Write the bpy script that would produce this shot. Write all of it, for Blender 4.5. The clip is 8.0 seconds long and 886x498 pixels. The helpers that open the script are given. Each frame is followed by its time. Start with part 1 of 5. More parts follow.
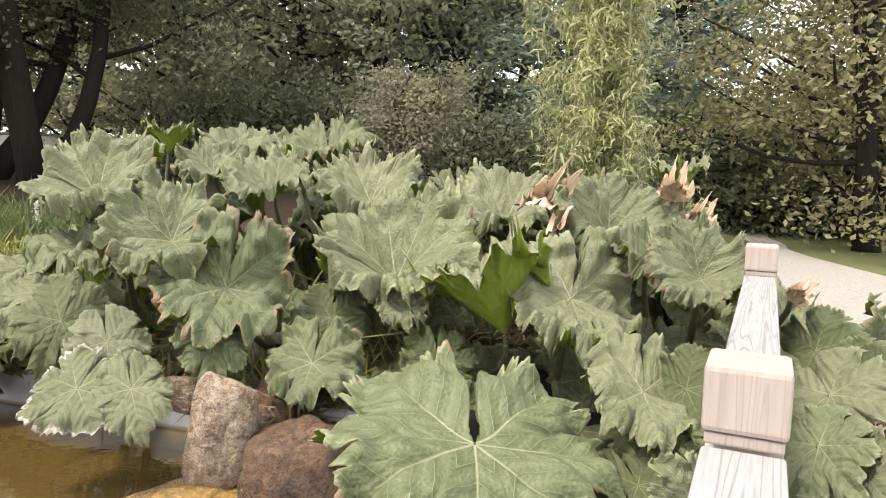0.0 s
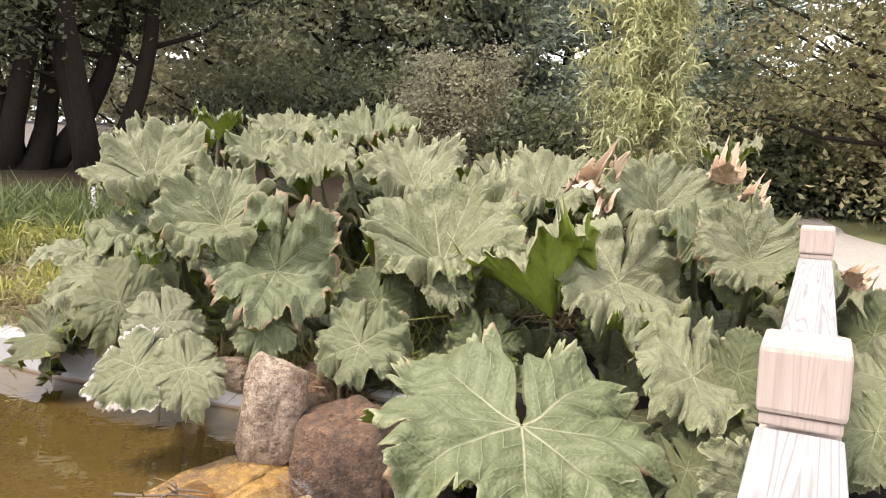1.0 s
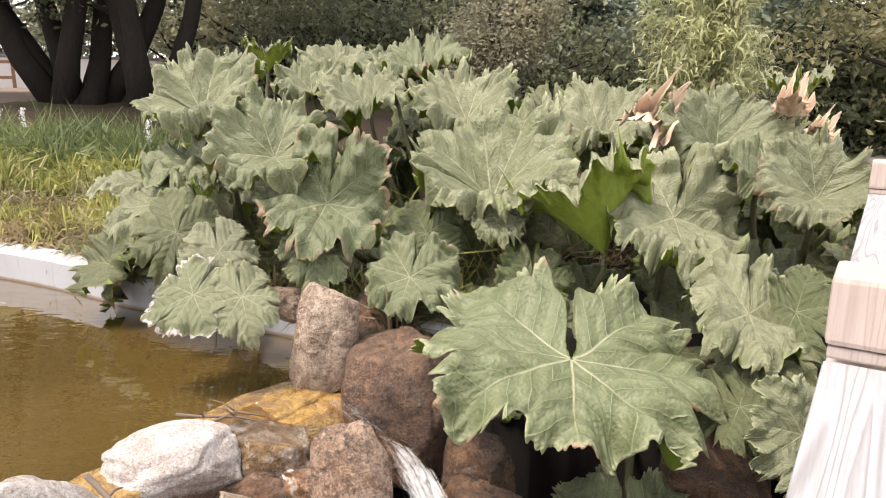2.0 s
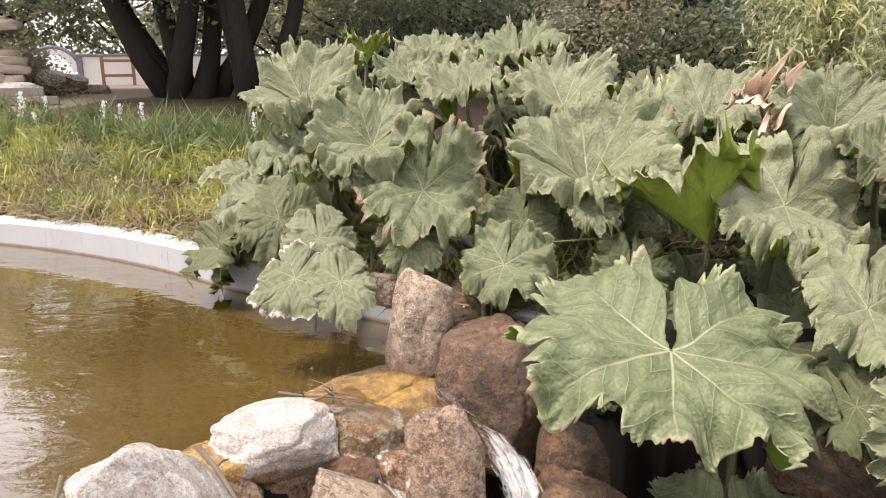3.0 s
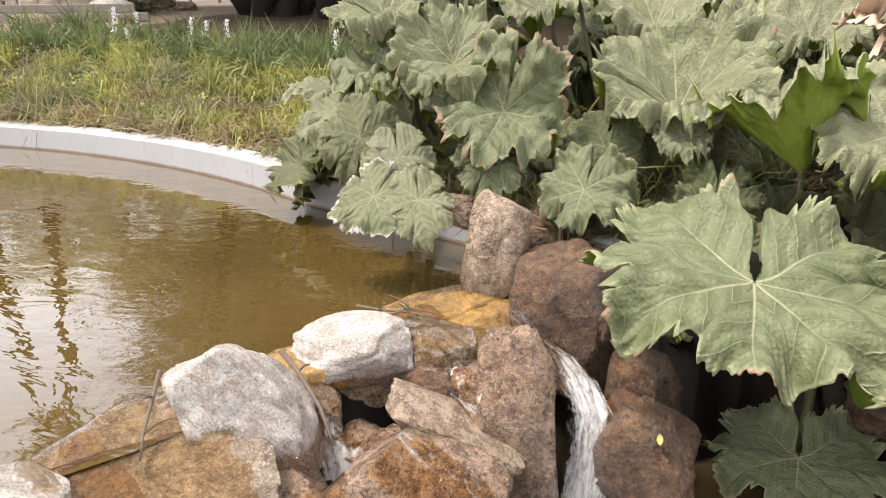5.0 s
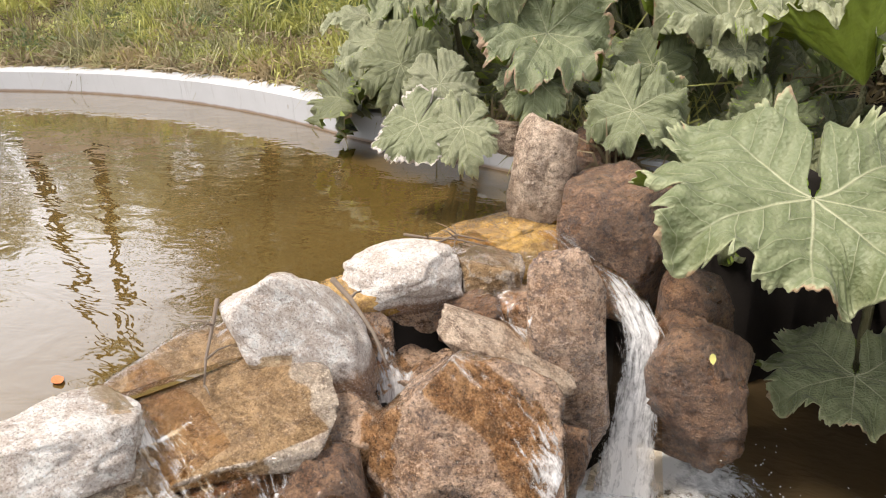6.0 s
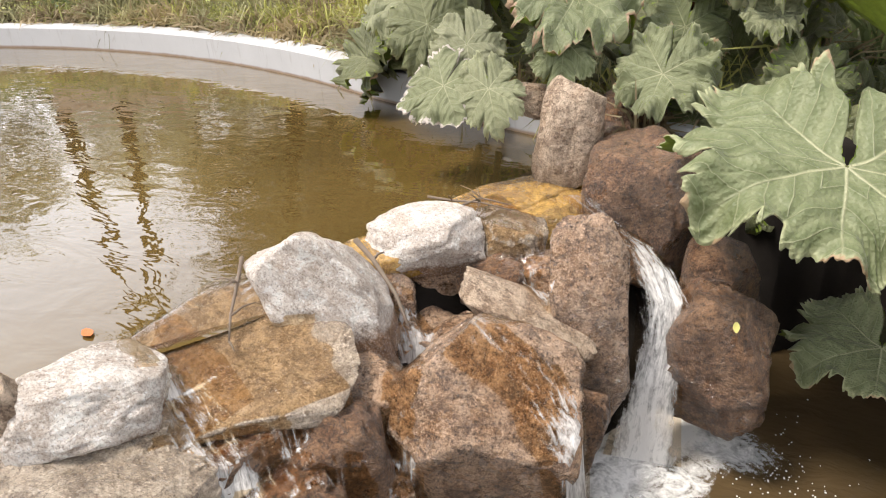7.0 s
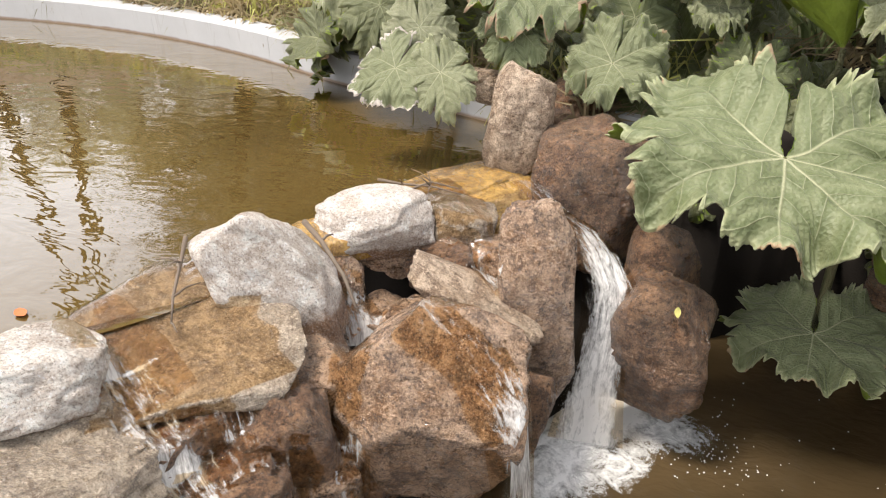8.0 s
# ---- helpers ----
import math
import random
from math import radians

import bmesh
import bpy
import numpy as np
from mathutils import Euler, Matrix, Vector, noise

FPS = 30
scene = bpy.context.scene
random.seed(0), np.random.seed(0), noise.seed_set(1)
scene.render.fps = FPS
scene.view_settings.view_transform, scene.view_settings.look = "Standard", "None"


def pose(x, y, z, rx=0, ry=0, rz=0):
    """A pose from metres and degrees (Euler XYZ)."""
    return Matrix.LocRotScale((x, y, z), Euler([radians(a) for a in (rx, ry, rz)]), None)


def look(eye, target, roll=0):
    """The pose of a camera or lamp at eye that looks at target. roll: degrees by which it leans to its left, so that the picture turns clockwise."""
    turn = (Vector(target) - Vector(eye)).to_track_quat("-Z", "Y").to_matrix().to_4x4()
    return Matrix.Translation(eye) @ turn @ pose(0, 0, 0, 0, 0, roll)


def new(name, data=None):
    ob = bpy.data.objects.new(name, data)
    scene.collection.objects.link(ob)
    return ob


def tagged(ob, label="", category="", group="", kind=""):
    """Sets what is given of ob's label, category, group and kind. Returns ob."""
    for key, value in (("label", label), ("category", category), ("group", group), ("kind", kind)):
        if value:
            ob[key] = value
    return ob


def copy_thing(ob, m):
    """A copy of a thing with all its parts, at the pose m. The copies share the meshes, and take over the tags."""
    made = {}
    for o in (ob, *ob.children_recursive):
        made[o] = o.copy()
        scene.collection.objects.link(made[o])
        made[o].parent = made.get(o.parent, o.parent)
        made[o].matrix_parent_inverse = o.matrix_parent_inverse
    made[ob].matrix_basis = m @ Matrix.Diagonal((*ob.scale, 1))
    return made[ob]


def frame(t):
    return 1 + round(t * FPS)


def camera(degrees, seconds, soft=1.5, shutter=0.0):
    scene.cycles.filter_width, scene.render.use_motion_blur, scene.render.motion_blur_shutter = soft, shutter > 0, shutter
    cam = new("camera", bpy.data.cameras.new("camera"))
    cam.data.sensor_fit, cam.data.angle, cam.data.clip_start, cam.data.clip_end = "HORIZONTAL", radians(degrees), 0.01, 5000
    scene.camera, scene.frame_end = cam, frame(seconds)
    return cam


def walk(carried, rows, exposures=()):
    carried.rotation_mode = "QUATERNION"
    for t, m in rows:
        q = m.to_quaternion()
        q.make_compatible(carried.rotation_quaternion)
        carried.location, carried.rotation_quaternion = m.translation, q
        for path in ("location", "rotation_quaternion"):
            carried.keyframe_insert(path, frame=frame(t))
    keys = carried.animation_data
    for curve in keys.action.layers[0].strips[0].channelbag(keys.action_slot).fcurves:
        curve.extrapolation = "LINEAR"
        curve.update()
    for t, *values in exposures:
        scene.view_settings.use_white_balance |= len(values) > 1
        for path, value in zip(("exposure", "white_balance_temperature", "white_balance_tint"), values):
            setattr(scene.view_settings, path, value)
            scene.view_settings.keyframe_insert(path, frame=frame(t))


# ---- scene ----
from mathutils.bvhtree import BVHTree

cam = camera(64.1, 8.0, soft=1.1)
PATH = [
    (0, pose(0.034, 0.000, 1.311, 83.42, -1.24, 0.81)),
    (0.5, pose(0.023, -0.018, 1.313, 83.28, -0.71, 2.12)),
    (1, pose(0.022, -0.011, 1.302, 82.17, -0.72, 4.28)),
    (2.3, pose(0.003, 0.011, 1.270, 76.51, -0.75, 8.65)),
    (2.5, pose(0.010, 0.006, 1.265, 77.73, -1.34, 8.78)),
    (3, pose(0.003, 0.010, 1.262, 76.31, 0.60, 15.66)),
    (3.5, pose(0.000, 0.000, 1.261, 73.42, 1.31, 20.41)),
    (4, pose(0.005, 0.001, 1.257, 73.49, 1.36, 20.52)),
    (4.5, pose(-0.001, -0.001, 1.253, 73.08, 0.65, 21.65)),
    (5, pose(-0.006, -0.002, 1.244, 70.36, 0.32, 22.03)),
    (5.2, pose(-0.007, -0.003, 1.246, 70.48, 2.86, 24.73)),
    (6.3, pose(-0.030, -0.020, 1.201, 64.15, 2.26, 24.33)),
    (6.5, pose(-0.029, -0.020, 1.202, 64.24, 1.44, 24.72)),
    (7, pose(-0.024, -0.016, 1.202, 62.47, 2.84, 26.73)),
    (7.5, pose(-0.019, -0.003, 1.188, 59.82, 1.72, 25.35)),
    (8, pose(-0.021, -0.018, 1.188, 61.35, 0.20, 23.56)),
]
EXPOSURE = [
    (0, 0.56, 6500, 9), (0.5, 0.65, 6500, 11), (1, 0.68, 6500, 15), (2.5, 0.64, 6500, 16), (3.5, 0.65, 6500, 16),
    (4.5, 0.61, 6500, 14), (5, 0.58, 6500, 13), (6.5, 0.56, 6500, 12), (8, 0.56, 6500, 11),
]
walk(cam, PATH, EXPOSURE)

# ---- light ----
SUN_UP, SUN_ROUND = radians(66), radians(240)
world = bpy.data.worlds.new("sky")
scene.world = world
world.use_nodes = True
wn, wl = world.node_tree.nodes, world.node_tree.links
sky = wn.new("ShaderNodeTexSky")
sky.sky_type, sky.sun_disc = "NISHITA", False
sky.sun_elevation, sky.sun_rotation = SUN_UP, SUN_ROUND
sky.air_density, sky.dust_density, sky.ozone_density = 1.0, 4.0, 1.0
haze = wn.new("ShaderNodeMix")
haze.data_type = "RGBA"
haze.inputs[0].default_value = 0.6
haze.inputs[7].default_value = (11.0, 10.8, 10.4, 1)
wl.new(sky.outputs[0], haze.inputs[6])
up = wn.new("ShaderNodeSeparateXYZ")
wl.new(wn.new("ShaderNodeTexCoord").outputs["Generated"], up.inputs[0])
low = wn.new("ShaderNodeValToRGB")
low.color_ramp.elements[0].position, low.color_ramp.elements[0].color = 0.15, (1.0, 1.0, 1.0, 1)
low.color_ramp.elements[1].position, low.color_ramp.elements[1].color = 0.75, (0.52, 0.53, 0.55, 1)
glow = wn.new("ShaderNodeMix")
glow.data_type, glow.blend_type = "RGBA", "MULTIPLY"
glow.inputs[0].default_value = 1.0
wl.new(up.outputs[2], low.inputs[0])
wl.new(haze.outputs[2], glow.inputs[6])
wl.new(low.outputs[0], glow.inputs[7])
wl.new(glow.outputs[2], wn["Background"].inputs[0])
wn["Background"].inputs[1].default_value = 0.22
sun = new("sun", bpy.data.lights.new("sun", "SUN"))
sun.data.energy, sun.data.angle, sun.data.color = 3.4, radians(14), (1.0, 0.94, 0.84)
sun.matrix_basis = look((0, 0, 0), (-math.sin(SUN_ROUND) * math.cos(SUN_UP), -math.cos(SUN_ROUND) * math.cos(SUN_UP), -math.sin(SUN_UP)))


# ---- materials ----
class Nodes:
    """Short hand for building one node material."""

    def __init__(self, name):
        self.mat = bpy.data.materials.new(name)
        self.mat.use_nodes = True
        self.tree = self.mat.node_tree
        self.bsdf = self.tree.nodes["Principled BSDF"]
        self.out = self.tree.nodes["Material Output"]
        self.coord = self.node("ShaderNodeTexCoord").outputs["Object"]

    def node(self, kind):
        return self.tree.nodes.new(kind)

    def put(self, socket, value):
        if isinstance(value, bpy.types.NodeSocket):
            self.tree.links.new(value, socket)
        elif value is not None:
            socket.default_value = value

    def world(self):
        return self.node("ShaderNodeNewGeometry").outputs["Position"]

    def scale(self, vec, s):
        n = self.node("ShaderNodeVectorMath")
        n.operation = "MULTIPLY"
        self.put(n.inputs[0], vec)
        n.inputs[1].default_value = s
        return n.outputs[0]

    def noise(self, vec, size, detail=4.0, rough=0.55, warp=0.0):
        n = self.node("ShaderNodeTexNoise")
        self.put(n.inputs["Vector"], vec)
        n.inputs["Scale"].default_value, n.inputs["Detail"].default_value = size, detail
        n.inputs["Roughness"].default_value, n.inputs["Distortion"].default_value = rough, warp
        return n.outputs["Fac"]

    def voronoi(self, vec, size, feature="F1"):
        n = self.node("ShaderNodeTexVoronoi")
        n.feature = feature
        self.put(n.inputs["Vector"], vec)
        n.inputs["Scale"].default_value = size
        return n.outputs["Distance"]

    def ramp(self, fac, *stops):
        n = self.node("ShaderNodeValToRGB")
        self.put(n.inputs[0], fac)
        el = n.color_ramp.elements
        while len(el) < len(stops):
            el.new(0.5)
        for e, (at, c) in zip(el, stops):
            e.position = at
            e.color = (*c, 1) if isinstance(c, tuple) else (c, c, c, 1)
        return n.outputs[0]

    def mix(self, fac, a, b, how="MIX"):
        n = self.node("ShaderNodeMix")
        n.data_type, n.blend_type = "RGBA", how
        for socket, v in ((n.inputs[0], fac), (n.inputs[6], a), (n.inputs[7], b)):
            self.put(socket, (*v, 1) if isinstance(v, tuple) else v)
        return n.outputs[2]

    def math(self, how, a, b=None, c=None, clamp=False):
        n = self.node("ShaderNodeMath")
        n.operation, n.use_clamp = how, clamp
        for i, v in enumerate((a, b, c)):
            self.put(n.inputs[i], v)
        return n.outputs[0]

    def bump(self, height, strength, distance, after=None):
        n = self.node("ShaderNodeBump")
        n.inputs["Strength"].default_value, n.inputs["Distance"].default_value = strength, distance
        self.put(n.inputs["Height"], height)
        self.put(n.inputs["Normal"], after)
        return n.outputs[0]

    def random(self):
        return self.node("ShaderNodeObjectInfo").outputs["Random"]

    def island(self):
        return self.node("ShaderNodeNewGeometry").outputs["Random Per Island"]

    def attr(self, name):
        n = self.node("ShaderNodeAttribute")
        n.attribute_name = name
        return n

    def done(self, colour, rough=0.6, normal=None, spec=0.5, metal=0.0):
        self.put(self.bsdf.inputs["Base Color"], (*colour, 1) if isinstance(colour, tuple) else colour)
        self.put(self.bsdf.inputs["Roughness"], rough)
        self.put(self.bsdf.inputs["Normal"], normal)
        self.put(self.bsdf.inputs["Specular IOR Level"], spec)
        self.put(self.bsdf.inputs["Metallic"], metal)
        return self.mat

    def lit_from_behind(self, colour, share, normal=None):
        """Lets a share of the light through a thin blade."""
        t = self.node("ShaderNodeBsdfTranslucent")
        self.put(t.inputs[0], (*colour, 1) if isinstance(colour, tuple) else colour)
        self.put(t.inputs["Normal"], normal)
        m = self.node("ShaderNodeMixShader")
        m.inputs[0].default_value = share
        self.tree.links.new(self.bsdf.outputs[0], m.inputs[1])
        self.tree.links.new(t.outputs[0], m.inputs[2])
        self.tree.links.new(m.outputs[0], self.out.inputs[0])
        return self.mat


def leaf_material(name, base, pale, vein, under, dead_from=1.12, dead=(0.34, 0.23, 0.13)):
    """A gunnera blade: ribs that fork from each lobe's midrib, puckered between, with scorched patches at the rim."""
    n = Nodes(name)
    lobe = n.node("ShaderNodeSeparateXYZ")
    n.put(lobe.inputs[0], n.attr("lobe").outputs["Vector"])
    x, y, rim = n.math("ABSOLUTE", lobe.outputs[0]), lobe.outputs[1], lobe.outputs[2]
    wob = n.math("MULTIPLY", n.math("SUBTRACT", n.noise(n.coord, 3.0, 2), 0.5), 0.10)
    side = n.math("ADD", n.math("SUBTRACT", y, n.math("MULTIPLY", x, 0.85)), wob)
    wave = n.math("ABSOLUTE", n.math("SUBTRACT", n.math("FRACT", n.math("ADD", n.math("MULTIPLY", side, 6.5), 0.5)), 0.5))
    minor = n.ramp(wave, (0.0, 1.0), (0.04, 0.0))
    major = n.ramp(n.math("ADD", x, n.math("MULTIPLY", y, 0.008)), (0.004, 1.0), (0.013, 0.0))
    ribs = n.math("MAXIMUM", n.math("MULTIPLY", minor, 0.5), n.math("MULTIPLY", major, n.ramp(y, (0.1, 0.9), (0.8, 0.25))))
    if under:
        ribs = n.math("MULTIPLY", ribs, 0.3)
    broad = n.noise(n.coord, 2.2, 3)
    fine = n.noise(n.coord, 24.0, 4)
    tone = n.mix(n.ramp(broad, (0.3, 0.0), (0.7, 1.0)), base, pale)
    tone = n.mix(n.math("MULTIPLY", n.ramp(fine, (0.42, 0.0), (0.68, 1.0)), 0.4), tone, tuple(c * 0.6 for c in base))
    tone = n.mix(n.math("MULTIPLY", n.math("POWER", n.random(), 1.6), 0.8), tone, tuple(c * d for c, d in zip(base, (0.62, 0.78, 0.55))))
    tone = n.mix(n.math("MULTIPLY", ribs, 0.75), tone, vein)
    # Crests and rim paler: light from above put into the colour, rim hairs besides.
    tone = n.mix(n.math("MULTIPLY", n.ramp(wave, (0.1, 0.0), (0.5, 1.0)), 0.28), tone, tuple(min(0.8, c * 1.25) for c in pale))
    tone = n.mix(n.ramp(rim, (0.93, 0.0), (1.0, 0.1 if under else 0.6)), tone, tuple(min(0.8, c * 1.75) for c in pale))
    scorch = n.math("ADD", n.math("MULTIPLY", n.noise(n.coord, 2.6, 5, 0.7), 1.0), n.math("MULTIPLY", n.math("POWER", rim, 5.0), 0.48))
    scorch = n.math("ADD", scorch, n.math("MULTIPLY", n.random(), 0.16))
    tone = n.mix(n.math("MULTIPLY", n.math("SUBTRACT", scorch, dead_from), 22.0, clamp=True), tone, dead)
    spots = n.ramp(n.noise(n.coord, 9.0, 5, 0.75), (0.73, 0.0), (0.78, 0.7))
    tone = n.mix(spots, tone, (0.22, 0.16, 0.07))
    pucker = n.math("ADD", n.math("MULTIPLY", n.voronoi(n.coord, 38.0), 0.75), n.math("MULTIPLY", n.noise(n.coord, 60.0, 3, 0.7), 0.7))
    relief = n.math("SUBTRACT", n.math("ADD", pucker, n.math("MULTIPLY", wave, 1.1)), n.math("MULTIPLY", ribs, -0.7 if under else 0.7))
    normal = n.bump(relief, 0.25 if under else 0.5, 0.012, n.bump(n.math("SUBTRACT", n.math("MULTIPLY", wave, 1.0), n.math("MULTIPLY", major, 0.3)), 0.08 if under else 0.13, 0.05))
    n.done(tone, n.ramp(fine, (0.3, 0.38), (0.7, 0.58)), normal, 0.5)
    n.bsdf.inputs["Sheen Weight"].default_value = 0.04 if under else 0.09
    n.bsdf.inputs["Sheen Roughness"].default_value = 0.45
    return n.lit_from_behind(n.mix(0.5, tone, (0.30, 0.38, 0.04)), 0.16 if not under else 0.38, normal)


def rock_material(name, light, mid, dark, rough, grain=26.0, wet=0.0, fleck=0.9, soak=None):
    """Speckled granite with broad mineral stains; wet rock is glossier."""
    n = Nodes(name)
    place = n.world()
    speck = n.noise(place, grain * 2.7, 8, 0.8)
    coarse = n.voronoi(place, grain * 3.6)
    broad = n.noise(place, 5.0, 6, 0.7, 0.8)
    veins = n.noise(n.scale(n.coord, (1.0, 1.0, 2.4)), 4.0, 8, 0.72, 1.5)
    tone = n.mix(n.ramp(broad, (0.40, 0.0), (0.56, 1.0)), light, mid)
    tone = n.mix(n.ramp(veins, (0.53, 0.0), (0.64, 0.9)), tone, dark)
    tone = n.mix(n.ramp(speck, (0.41, min(1.0, fleck * 1.15)), (0.465, 0.0)), tone, tuple(c * 0.26 for c in mid))
    tone = n.mix(n.ramp(speck, (0.55, 0.0), (0.60, 0.9)), tone, tuple(min(0.85, c * 1.5) for c in light))
    blotch = n.noise(place, 17.0, 6, 0.7, 0.6)
    tone = n.mix(n.ramp(blotch, (0.50, 0.0), (0.60, 0.6)), tone, dark)
    tone = n.mix(n.ramp(blotch, (0.38, 0.55), (0.46, 0.0)), tone, tuple(min(0.85, c * 1.3) for c in light))
    coat = wet
    if soak is not None:
        rel = n.node("ShaderNodeVectorMath")
        rel.operation = "SUBTRACT"
        n.put(rel.inputs[0], place)
        n.put(rel.inputs[1], n.node("ShaderNodeObjectInfo").outputs["Location"])
        up = n.node("ShaderNodeSeparateXYZ")
        n.put(up.inputs[0], rel.outputs[0])
        wetted = n.math("MULTIPLY", n.math("SUBTRACT", soak, n.math("ADD", up.outputs[2], n.math("MULTIPLY", n.math("SUBTRACT", n.noise(place, 7.0, 5, 0.65), 0.5), 0.16))), 30.0, clamp=True)
        tone = n.mix(wetted, tone, n.mix(1.0, tone, (0.42, 0.26, 0.15), "MULTIPLY"))
        coat = wetted
    relief = n.math("ADD", n.math("MULTIPLY", speck, 0.5), n.math("ADD", n.math("MULTIPLY", veins, 1.4), n.noise(place, 30.0, 7, 0.75)))
    relief = n.math("ADD", relief, n.math("MULTIPLY", coarse, 0.3))
    grit = n.noise(place, 150.0, 4, 0.75)
    relief = n.math("ADD", relief, n.math("MULTIPLY", grit, 0.35))
    tone = n.mix(n.ramp(grit, (0.36, 0.75), (0.47, 0.0)), tone, n.mix(1.0, tone, (0.30, 0.26, 0.24), "MULTIPLY"))
    tone = n.mix(n.ramp(grit, (0.54, 0.0), (0.66, 0.45)), tone, tuple(min(0.85, c * 1.45) for c in light))
    shine = n.ramp(n.noise(place, 9.0, 5), (0.35, rough), (0.65, min(1.0, rough + 0.25)))
    n.put(n.bsdf.inputs["Coat Weight"], coat)
    n.bsdf.inputs["Coat Roughness"].default_value = 0.06
    n.put(n.bsdf.inputs["Coat Normal"], n.bump(n.math("ADD", n.math("ADD", veins, n.math("MULTIPLY", speck, 0.6)), n.math("MULTIPLY", grit, 0.5)), 0.9, 0.02))
    n.bsdf.inputs["Coat IOR"].default_value = 1.6
    return n.done(tone, shine, n.bump(relief, 0.85, 0.02), 0.5)


LEAF_TOP = leaf_material("gunnera_leaf_top", (0.150, 0.158, 0.074), (0.262, 0.268, 0.152), (0.49, 0.47, 0.30), False)
# Lower leaves' deeper green, darkened further for the shade under the canopy.
LEAF_SHADED = leaf_material("shaded_green_gunnera_leaf", (0.094, 0.102, 0.040), (0.162, 0.166, 0.074), (0.34, 0.345, 0.19), False)
LEAF_BLEACHED = leaf_material("bleached_gunnera_leaf", (0.150, 0.158, 0.074), (0.262, 0.268, 0.152), (0.49, 0.47, 0.30), False, 0.90, (0.60, 0.53, 0.48))
LEAF_SCORCHED = leaf_material("scorched_gunnera_leaf", (0.148, 0.155, 0.076), (0.240, 0.242, 0.140), (0.42, 0.42, 0.26), False, 1.03, (0.36, 0.24, 0.15))
LEAF_UNDER = leaf_material("gunnera_leaf_underside", (0.210, 0.275, 0.028), (0.280, 0.350, 0.050), (0.33, 0.40, 0.09), True)
ROCK_PALE = rock_material("pale_granite", (0.75, 0.685, 0.62), (0.62, 0.54, 0.47), (0.44, 0.35, 0.28), 0.6, fleck=0.4, soak=-0.035)
ROCK_TAN = rock_material("tan_granite", (0.50, 0.39, 0.29), (0.34, 0.235, 0.155), (0.15, 0.09, 0.055), 0.32, fleck=0.6)
ROCK_WET = rock_material("wet_brown_granite", (0.46, 0.31, 0.205), (0.270, 0.150, 0.078), (0.055, 0.024, 0.010), 0.14, 26.0, 1.0)
# Damp granite at half tone, which also holds shade under leaves and boulders.
ROCK_DARK = rock_material("damp_shaded_granite", (0.235, 0.132, 0.070), (0.130, 0.062, 0.028), (0.038, 0.019, 0.010), 0.25, 26.0, 0.7)
ROCK_SLAB = rock_material("wet_golden_granite", (0.48, 0.395, 0.30), (0.34, 0.262, 0.185), (0.15, 0.105, 0.07), 0.14, 22.0, 1.0, 0.5)
ROCK_OCHRE = rock_material("algae_stained_slab", (0.52, 0.31, 0.080), (0.42, 0.235, 0.052), (0.20, 0.10, 0.025), 0.10, 12.0, 1.0, 0.3)


def petiole_material():
    n = Nodes("gunnera_stem")
    tone = n.mix(n.noise(n.scale(n.coord, (9, 9, 1.5)), 4.0, 4), (0.07, 0.09, 0.03), (0.13, 0.10, 0.05))
    return n.done(tone, 0.6, n.bump(n.voronoi(n.coord, 60), 0.8, 0.01))


def ground_material():
    n = Nodes("soil_and_lawn")
    p = n.world()
    soil = n.mix(n.noise(p, 6.0, 6, 0.7), (0.045, 0.03, 0.019), (0.10, 0.070, 0.046))
    soil = n.mix(n.ramp(n.noise(p, 40.0, 3), (0.58, 0.0), (0.7, 0.5)), soil, (0.16, 0.12, 0.085))
    lawn = n.mix(n.noise(p, 9.0, 5, 0.7), (0.06, 0.085, 0.025), (0.12, 0.14, 0.05))
    tone = n.mix(n.ramp(n.noise(p, 0.45, 4), (0.52, 0.0), (0.66, 0.8)), soil, lawn)
    return n.done(tone, 0.9, n.bump(n.noise(p, 30.0, 6, 0.7), 0.7, 0.03), 0.2)


def gravel_material():
    n = Nodes("pale_gravel")
    p = n.world()
    tone = n.mix(n.ramp(n.noise(p, 45.0, 6, 0.8), (0.36, 0.0), (0.64, 1.0)), (0.24, 0.215, 0.19), (0.52, 0.485, 0.44))
    tone = n.mix(n.ramp(n.noise(p, 1.3, 5), (0.4, 0.0), (0.62, 0.6)), tone, (0.38, 0.335, 0.29))
    litter = n.ramp(n.voronoi(p, 5.0), (0.06, 0.8), (0.085, 0.0))
    tone = n.mix(litter, tone, (0.20, 0.12, 0.06))
    return n.done(tone, 0.9, n.bump(n.noise(p, 90.0, 4), 0.8, 0.012), 0.2)


def water_material(name, deep, pale, ripple, strength, coat):
    n = Nodes(name)
    p = n.world()
    tone = n.mix(n.ramp(n.noise(p, 0.8, 4), (0.35, 0.0), (0.65, 1.0)), deep, pale)
    long_wave = n.noise(n.scale(p, (1.0, 1.9, 1.0)), ripple, 3, 0.5, 0.8)
    small = n.noise(n.scale(p, (1.0, 1.5, 1.0)), ripple * 3.1, 2, 0.5)
    height = n.math("ADD", long_wave, n.math("MULTIPLY", small, 0.22))
    n.bsdf.inputs["Coat Weight"].default_value = coat
    n.bsdf.inputs["Coat Roughness"].default_value = 0.01
    n.bsdf.inputs["Coat IOR"].default_value = 1.6
    wave = n.bump(height, strength, 0.05)
    n.put(n.bsdf.inputs["Coat Normal"], wave)
    return n.done(tone, 0.02, wave, 0.5)


